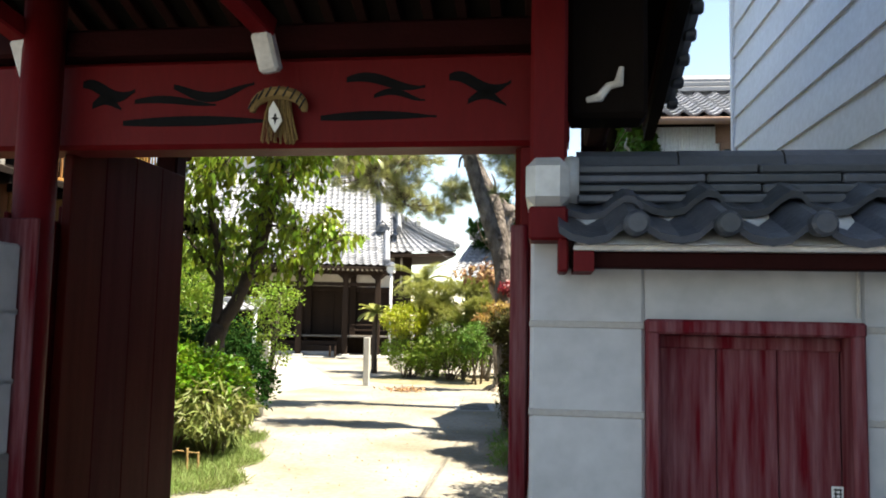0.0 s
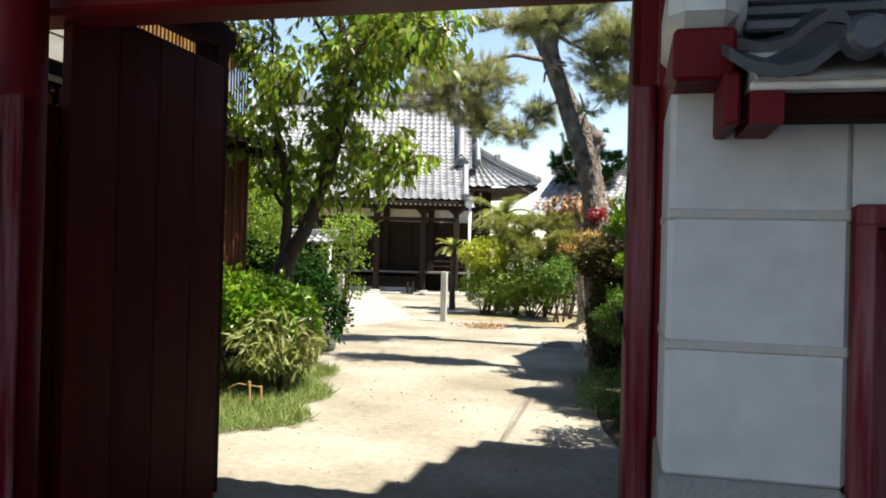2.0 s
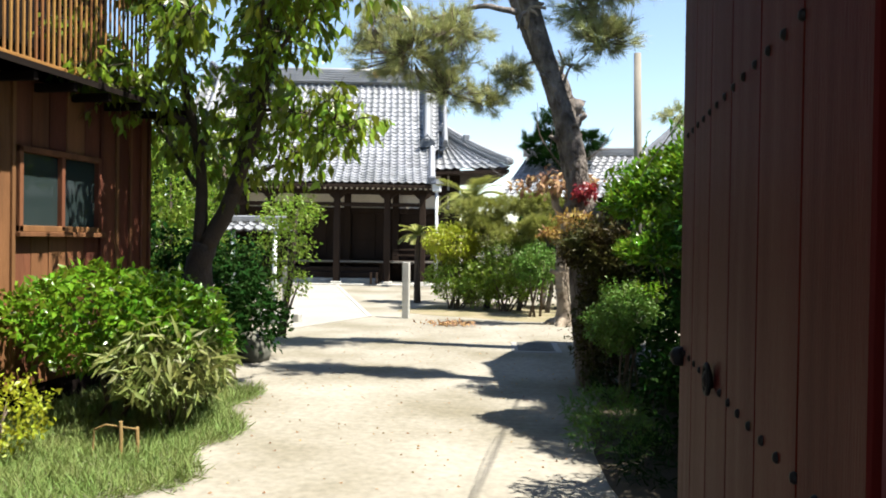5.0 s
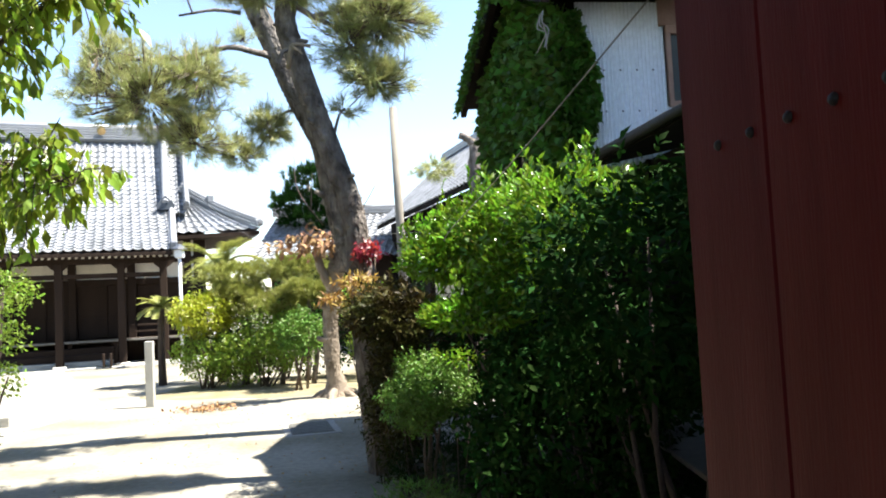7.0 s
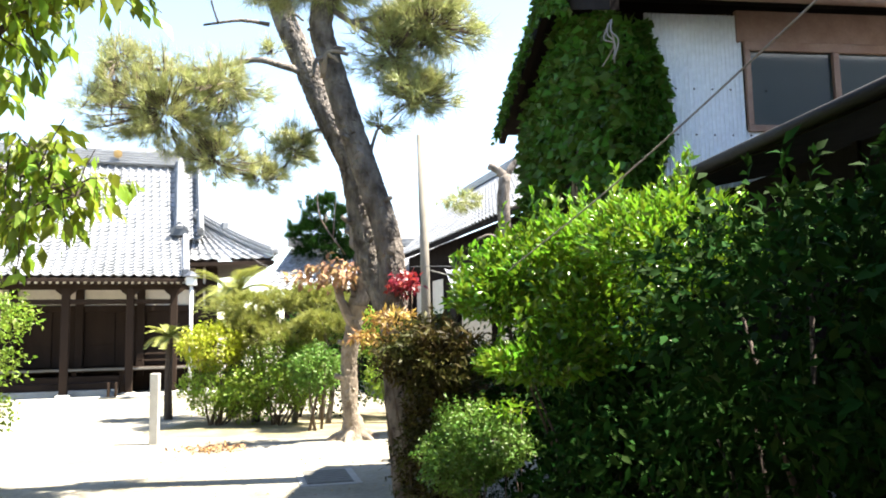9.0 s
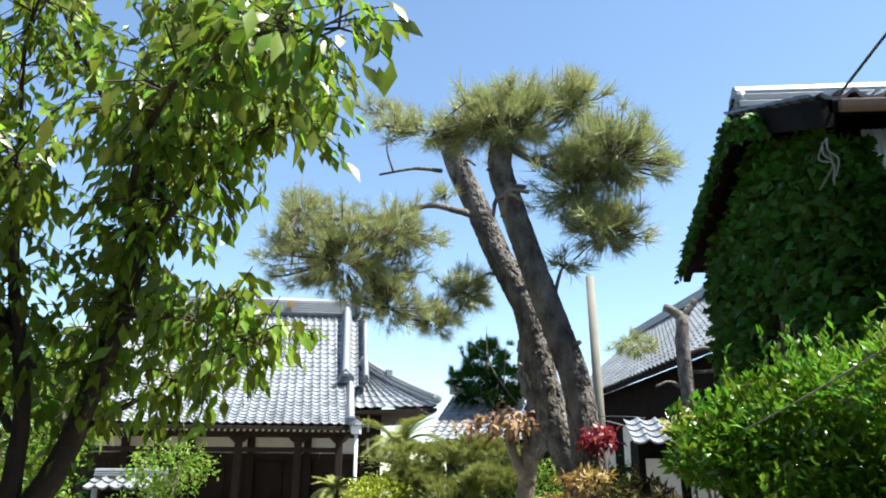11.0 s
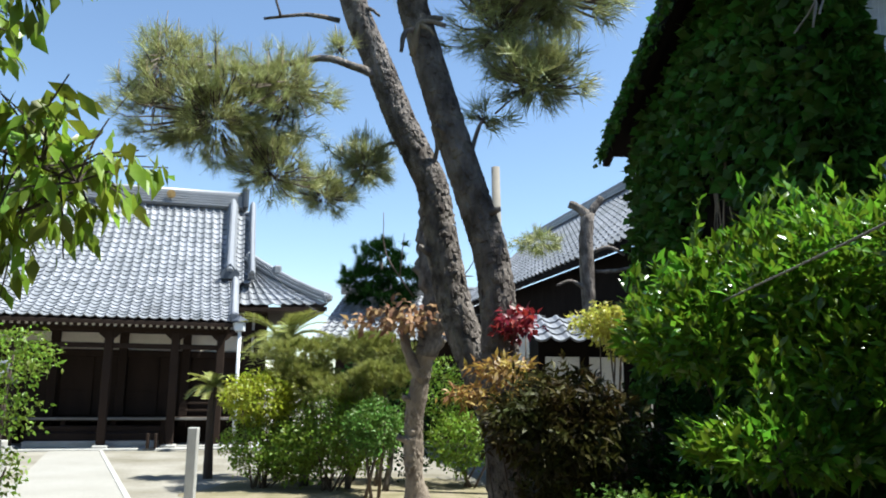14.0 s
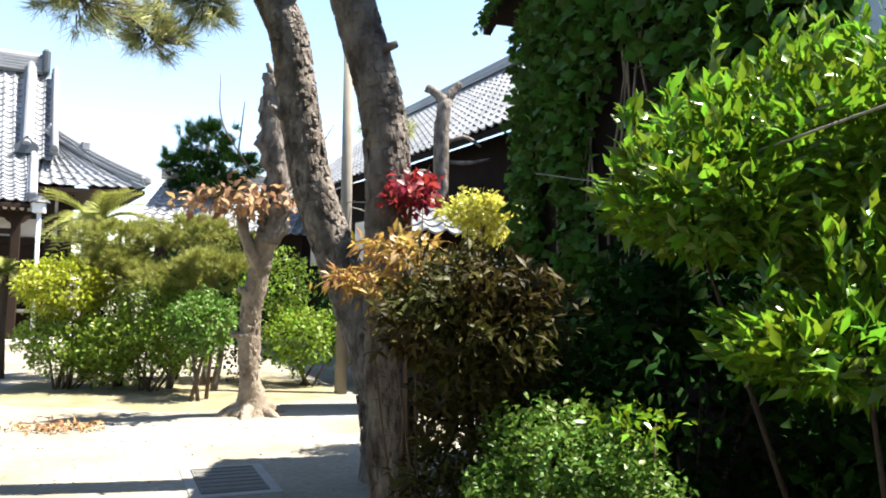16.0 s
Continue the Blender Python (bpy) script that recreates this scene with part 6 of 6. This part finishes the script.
# island of the court
shrub("azalea", (-2.5, 20, 0), [((-2.5, 20, 1.55), (0.72, 0.6, 0.46), 1.0)], "lime", "rounded yellow-green azalea in full sun", n=4200, length=0.07, width=0.036, stems=5, stem_r=0.02, seed=20, shell=0.5)
shrub("azalea", (-2.5, 20.1, 0), [((-2.55, 20.0, 0.72), (0.62, 0.5, 0.5), 0.5), ((-1.95, 19.9, 0.62), (0.55, 0.5, 0.5), 0.5)], "maple", "light green azalea close to the ground", n=5200, length=0.07, width=0.036, stems=5, stem_r=0.02, seed=21, shell=0.4)
shrub("garden_shrub", (-1.3, 19.6, 0), [((-1.55, 19.7, 0.8), (0.55, 0.5, 0.6), 0.35), ((-0.85, 19.5, 0.9), (0.6, 0.5, 0.6), 0.4), ((-1.2, 19.8, 1.35), (0.65, 0.5, 0.4), 0.25)], "maple", "mixed green shrub on thin bare stems", n=6500, length=0.07, width=0.034, stems=8, stem_r=0.02, seed=22, shell=0.35)
shrub("garden_shrub", (-0.55, 18.7, 0), [((-0.55, 18.8, 1.1), (0.48, 0.42, 0.46), 1.0)], "box", "green shrub on one thin stem", n=3000, length=0.07, width=0.034, stems=3, stem_r=0.03, seed=23, shell=0.4)
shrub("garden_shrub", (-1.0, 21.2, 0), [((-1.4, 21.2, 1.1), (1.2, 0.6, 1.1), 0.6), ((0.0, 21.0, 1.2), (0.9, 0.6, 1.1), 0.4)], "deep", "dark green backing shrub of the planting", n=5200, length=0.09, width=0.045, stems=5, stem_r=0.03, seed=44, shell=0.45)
for i, (x, yq, z, rx, rz) in enumerate(((-1.85, 20.3, 2.35, 0.7, 0.26), (-0.6, 20.3, 2.45, 0.6, 0.28), (-1.1, 19.9, 1.68, 0.75, 0.25), (-0.45, 19.6, 1.95, 0.5, 0.22), (-1.9, 20.2, 1.95, 0.5, 0.2))):
    rng = np.random.default_rng(60 + i)
    e = thing("cloud_pine", (x, yq, 0), "clipped garden pine with flat cloud-like pads", "tree", "garden pines")
    limb("trunk", [(x + 0.1, yq, -0.02), (x + 0.2, yq + 0.1, z * 0.45), (x, yq, z)], 0.06, 0.03, "pinebark", e, 0.1, 8)
    p, d = hump(rng, 520, (x, yq, z), (rx * 1.1, 0.55, rz * 0.95), 0.5, 0.4, i)
    d[:, 2] += 0.6
    part("needles", needle_mesh("needles", p - np.array(e.location), d, 0.11, 0.011, 26, rng, 0.55), "cloud", e)
shrub("hedge_shrub", (1.1, 20.2, 0), [((0.95, 20.2, 0.8), (0.6, 0.5, 0.55), 0.4), ((1.9, 20.6, 0.9), (0.7, 0.5, 0.6), 0.35), ((0.6, 20.6, 1.7), (0.7, 0.5, 0.6), 0.25)], "maple", "green shrubs behind the lopped tree", n=6500, length=0.075, width=0.038, stems=6, stem_r=0.02, seed=24, shell=0.4)
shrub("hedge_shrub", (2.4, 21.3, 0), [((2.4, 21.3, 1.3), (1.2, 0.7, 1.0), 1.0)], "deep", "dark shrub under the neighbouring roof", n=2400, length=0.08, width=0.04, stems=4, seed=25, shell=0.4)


def cycad(at, r, h, n, seed, label):
    """A short trunk with stiff arching fronds, each with many leaflets."""
    rnd = random.Random(seed)
    e = thing("cycad", at, label, "palm")
    x, y, z = at
    sub("trunk", Geo().tube([(x, y, z - 0.03), (x, y, z + h * 0.5), (x, y, z + h)], [0.15 * r, 0.13 * r, 0.12 * r], 12, 0.15), "bark", e)
    for i in range(n):
        a = 2 * math.pi * i / n + rnd.uniform(-0.15, 0.15)
        up = rnd.uniform(0.25, 1.0)
        g = Geo()
        line = []
        for k in range(9):
            t = k / 8
            rr = r * t * (1.0 - 0.25 * up)
            line.append(Vector((x + rr * math.cos(a), y + rr * math.sin(a), z + h + r * (up * t * 1.0 - 0.75 * t * t * (1.1 - 0.5 * up)))))
        g.tube(line, [0.012 - 0.001 * k for k in range(9)], 4)
        for k in range(1, 9):
            for s in (-1, 1):
                d = Vector((-math.sin(a), math.cos(a), 0)) * s
                f = (line[k] - line[k - 1]).normalized()
                for m_ in (0.0, 0.5):
                    p = line[k - 1].lerp(line[k], m_)
                    L = r * 0.24 * (1 - 0.5 * abs(k / 8 - 0.45))
                    q = p + (d * 0.85 + f * 0.5).normalized() * L + Vector((0, 0, 0.03))
                    w = f * 0.028
                    g.add([p - w, p + w, q], [(0, 1, 2)])
        sub("frond", g, "cloud", e)


cycad((-2.35, 21.4, 0.0), 1.05, 2.58, 30, 3, "cycad with stiff feathery fronds behind the azaleas")
cycad((-3.72, 21.6, 0.0), 0.6, 1.7, 20, 4, "smaller cycad near the lamp post")
g = Geo()
g.lathe([(1.0, -0.02), (0.93, 0.012), (0.5, 0.03), (0, 0.035)], Matrix.Translation((-1.0, 20.0, 0)) @ Matrix.Diagonal((2.7, 2.1, 1, 1)), 36)
g.v = [(x * (1 + 0.06 * math.sin(y * 3)), y + 0.15 * math.sin(x * 2.3), z) for x, y, z in g.v]
structure("soil_bed_island", g, "moss", "olive mossy earth under the planting", True)

# plants beside the board house
shrub("laurel", (-3.0, 7.9, 0), [((-3.05, 7.85, 0.85), (0.75, 0.6, 0.38), 0.6), ((-2.5, 7.9, 0.75), (0.45, 0.5, 0.32), 0.4)], "gloss", "broad dark glossy shrub", n=6500, length=0.075, width=0.036, stems=6, seed=26, droop=0.1)
shrub("bamboo_grass", (-2.35, 7.7, 0), [((-2.35, 7.6, 0.55), (0.36, 0.5, 0.32), 0.6), ((-2.5, 8.1, 0.5), (0.4, 0.4, 0.35), 0.4)], "bambooleaf", "pale variegated dwarf bamboo", "bamboo", n=2600, length=0.14, width=0.024, stems=12, stem_r=0.006, seed=27, droop=0.25, shell=0.2)
shrub("yellow_shrub", (-3.0, 6.75, 0), [((-3.0, 6.75, 0.32), (0.32, 0.3, 0.25), 1.0)], "lime", "small yellow-green shrub in the grass", n=900, length=0.04, width=0.02, stems=4, seed=28)
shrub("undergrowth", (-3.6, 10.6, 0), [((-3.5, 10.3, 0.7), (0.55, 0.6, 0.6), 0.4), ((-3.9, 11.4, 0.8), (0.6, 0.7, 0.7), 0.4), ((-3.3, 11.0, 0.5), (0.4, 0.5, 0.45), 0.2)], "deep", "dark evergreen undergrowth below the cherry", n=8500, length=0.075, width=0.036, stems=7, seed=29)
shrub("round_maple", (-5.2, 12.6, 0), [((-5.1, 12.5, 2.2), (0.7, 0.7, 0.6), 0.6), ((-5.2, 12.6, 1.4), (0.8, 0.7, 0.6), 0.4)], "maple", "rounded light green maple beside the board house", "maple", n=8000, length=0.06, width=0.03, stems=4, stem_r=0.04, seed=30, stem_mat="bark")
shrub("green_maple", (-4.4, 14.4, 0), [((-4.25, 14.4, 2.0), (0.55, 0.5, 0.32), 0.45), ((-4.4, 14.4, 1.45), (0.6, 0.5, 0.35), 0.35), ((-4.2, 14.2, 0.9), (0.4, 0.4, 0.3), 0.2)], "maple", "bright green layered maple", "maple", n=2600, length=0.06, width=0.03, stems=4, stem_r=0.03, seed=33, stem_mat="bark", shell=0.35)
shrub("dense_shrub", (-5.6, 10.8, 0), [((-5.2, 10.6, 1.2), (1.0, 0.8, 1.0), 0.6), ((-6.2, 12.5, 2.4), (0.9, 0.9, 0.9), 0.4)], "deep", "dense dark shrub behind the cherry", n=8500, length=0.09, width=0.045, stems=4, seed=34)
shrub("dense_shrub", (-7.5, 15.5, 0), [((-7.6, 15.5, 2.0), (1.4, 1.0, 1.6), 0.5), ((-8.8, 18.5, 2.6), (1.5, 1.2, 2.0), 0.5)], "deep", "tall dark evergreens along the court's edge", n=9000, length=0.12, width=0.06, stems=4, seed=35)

# lawn strip
rng = np.random.default_rng(71)
n = 42000
P = np.stack([rng.uniform(-3.7, -1.6, n), rng.uniform(6.0, 9.3, n), np.zeros(n)], 1)
edge = -1.72 - 0.75 * np.clip((P[:, 1] - 6.8) / 2.4, 0, 1) ** 1.2 + 0.12 * np.sin(P[:, 1] * 5) - 0.35 * np.clip((6.8 - P[:, 1]) / 0.8, 0, 1)
P = P[P[:, 0] < edge]
me = leaf_mesh("grass", P, np.tile(np.array([0, 0, 1.0]), (len(P), 1)), 0.12, 0.006, rng, -0.5, 0.75)
part("grass", me, "grass", None, "soft fine lawn grass edging the court", kind="stuff")["category"] = "grass"
g = Geo()
g.lathe([(1.0, -0.02), (0.9, 0.015), (0.5, 0.03), (0, 0.035)], Matrix.Translation((-3.5, 8.2, 0)) @ Matrix.Diagonal((1.05, 2.2, 1, 1)), 28)
structure("soil_bed", g, "soil", "dark planting soil beside the board house", True)
g = Geo()
g.lathe([(1.0, -0.02), (0.92, 0.015), (0.5, 0.03), (0, 0.035)], Matrix.Translation((1.75, 9.2, 0)) @ Matrix.Diagonal((1.25, 3.6, 1, 1)), 28)
structure("soil_bed_hedge", g, "soil", "dark planting soil under the hedge", True)
for i, (x, yq, h) in enumerate(((-2.33, 6.98, 0.26), (-2.24, 7.02, 0.22))):
    e = thing("bamboo_stake", (x, yq, 0), "short cut bamboo stake in the grass", "stake", "stakes in the grass")
    sub("cane", Geo().tube([(x, yq, -0.05), (x + 0.01, yq, h * 0.5), (x + 0.005, yq, h)], [0.014, 0.0125, 0.013], 8), "straw", e)
e = thing("bamboo_stake", (-2.45, 6.98, 0), "thin cane tied across two stakes", "stake", "stakes in the grass")
sub("cane", Geo().tube([(-2.52, 6.97, -0.02), (-2.5, 6.97, 0.2), (-2.42, 6.97, 0.235), (-2.22, 7.0, 0.21)], 0.007, 6), "straw", e)



def settle(names, k, kz, x0, y0):
    """Gives the plants and things of one border their size and place on the ground."""
    for ob in [o for o in scene.objects if o.parent is None and o.name.split(".")[0] in names]:
        x, y, z = ob.location
        ob.location, ob.scale = (k * x + x0, k * y + y0, kz * z), (k, k, kz)


settle({"board_house", "cherry_tree", "laurel", "bamboo_grass", "yellow_shrub", "undergrowth", "round_maple", "dense_shrub", "grass", "soil_bed", "bamboo_stake"}, 1.12, 1.09, -0.12, -0.35)
settle({"glossy_shrub", "clipped_box", "leggy_shrub", "camellia"}, 1.08, 1.04, -0.08, -0.19)
settle({"nandina", "red_maple"}, 1.04, 1.02, -0.06, 0.0)

# ---- posts, pole, signs, cover ----
post = thing("granite_post", (-3.1, 17.78, 0), "slim square granite post", "post", "granite posts")
sub("shaft", Geo().box((-3.17, 17.71, -0.05), (-3.03, 17.85, 1.14), 0.012), "stone", post)
copy_thing(post, Matrix.Translation((-4.98, 16.1, -0.08)))
kb = thing("stone_kerb", (-5.4, 16.3, 0), "short pale stone kerb beside the granite post", "kerb")
sub("block", Geo().box((-6.6, 16.25, -0.03), (-4.8, 16.45, 0.18), 0.02), "stone", kb)
nb = thing("notice_roof", (-5.95, 17.0, 0), "small tiled notice-board roof on white pipe posts", "notice board")
fn = Geo()
for s in (-1, 1):
    tile_field(fn, 5, 2, lambda u, v, s=s: (Vector((-6.5 + 1.1 * (u if s < 0 else 1 - u), 17.0 + s * 0.36 * (1 - v), 1.74 + 0.17 * v)), Vector((0, 0.4 * s, 0.9))), 0.22, 0.04)
sub("roof_tiles", fn, "tilefar", nb, kind="stuff")
sub("ridge", ridge_stack(Geo(), (-6.52, 17.0, 1.92), (-5.38, 17.0, 1.92), 0.14, 0.06, 2), "tilefar", nb)
sub("board", Geo().box((-6.4, 16.97, 0.9), (-5.6, 17.0, 1.7), 0.005), "darkwood", nb)
for x in (-6.4, -5.53):
    sub("pipe", Geo().tube([(x, 16.8, -0.05), (x, 16.8, 1.75)], 0.042, 12), "pipe", nb, smooth=True)
pole = thing("utility_pole", (1.52, 19.4, 0), "bare grey concrete utility pole", "pole")
sub("shaft", Geo().tube([(1.56, 19.4, -0.1), (1.54, 19.4, 3), (1.49, 19.4, 5.62)], [0.10, 0.09, 0.075], 14), "concrete", pole, smooth=True)
mh = thing("drain_cover", (-0.24, 14.2, 0), "rectangular cast-iron drain cover in a concrete frame", "drain cover")
mm = Matrix.Translation((-0.24, 14.2, 0)) @ Matrix.Rotation(0.12, 4, "Z")
sub("rim", Geo().box((-0.36, -0.52, -0.05), (0.36, 0.52, 0.008), 0.004, mm), "plinth", mh)
sub("lid", Geo().box((-0.27, -0.42, -0.03), (0.27, 0.42, 0.018), 0.004, mm), "cover", mh)
for i in range(7):
    sub("rib", Geo().box((-0.25, -0.38 + i * 0.125, 0.016), (0.25, -0.34 + i * 0.125, 0.023), 0.002, mm), "cover", mh)
st = thing("garden_stone", (-3.75, 11.9, 0), "rough dark garden stone under the cherry", "stone")
g = Geo()
g.lathe([(0.20, -0.03), (0.24, 0.1), (0.22, 0.26), (0.14, 0.36), (0, 0.4)], Matrix.Translation((-3.75, 11.9, 0)), 12)
g.v = [(x + 0.04 * noise.noise(Vector((x * 5, y * 5, z * 5))), y + 0.04 * noise.noise(Vector((y * 5, z * 5, x * 5))), z) for x, y, z in g.v]
sub("rock", g, "darkstone", st, smooth=True)
# cables
for pts, r, lab, mt in (([(2.22, 10.25, 4.5), (2.5, 6.0, 5.1), (3.2, 1.0, 6.9)], 0.011, "black service cable to the house eave", "cable"), ([(1.85, 12.7, 2.56), (1.4, 10.6, 2.2), (0.92, 8.89, 2.07), (1.05, 7.0, 2.35), (1.55, 4.7, 3.1)], 0.0035, "pale rope strung past the shrubs", "rope"), ([(-4.5, 31, 5.6), (-2, 27, 3.6), (1.5, 19.4, 3.0), (2.2, 18.6, 2.9)], 0.008, "thin cable between hall and house", "cable"), ([(1.5, 19.4, 2.95), (3.0, 18.6, 2.55), (3.9, 18.2, 2.9)], 0.01, "sagging pale cable by the low roof", "rope")):
    e = thing("cable", pts[0], lab, "cable")
    sub("line", Geo().tube(smooth_path(pts, 8), r, 6), mt, e, smooth=True)
ins = thing("cable_clamp", (2.22, 10.15, 4.15), "white porcelain cable clamps with wire ends", "clamp")
rngc = random.Random(4)
for i in range(4):
    p0 = Vector((2.12, 10.25 + 0.03 * i, 4.2))
    sub("wire", Geo().tube(smooth_path([p0, p0 + Vector((-0.03, rngc.uniform(-0.1, 0.1), -0.12)), p0 + Vector((0.02, rngc.uniform(-0.1, 0.1), -0.2)), p0 + Vector((rngc.uniform(-0.05, 0.05), rngc.uniform(-0.1, 0.1), -0.33))], 4), 0.007, 5), "rope", ins)

# ---- litter on the ground ----
rng = np.random.default_rng(81)
n = 700
P = np.stack([rng.uniform(-3.2, 0.8, n), rng.uniform(4.5, 17, n), np.full(n, 0.006)], 1)
me = leaf_mesh("fallen_leaves", P, np.tile(np.array([1.0, 0, 0.02]), (n, 1)) * rng.choice([-1, 1], (n, 1)), 0.022, 0.012, rng, 0.0, 0.12, 0.1)
part("fallen_leaves", me, "dead", None, "scattered dry leaves on the sand", kind="stuff")["category"] = "litter"
n = 240
P = np.stack([rng.normal(-2.0, 0.22, n), rng.normal(16.75, 0.12, n), rng.uniform(0.01, 0.07, n)], 1)
me = leaf_mesh("leaf_pile", P, rng.normal(size=(n, 3)), 0.07, 0.035, rng, 0.0, 0.8)
part("leaf_pile", me, "dead", None, "small heap of dry orange leaves", kind="stuff")["category"] = "litter"
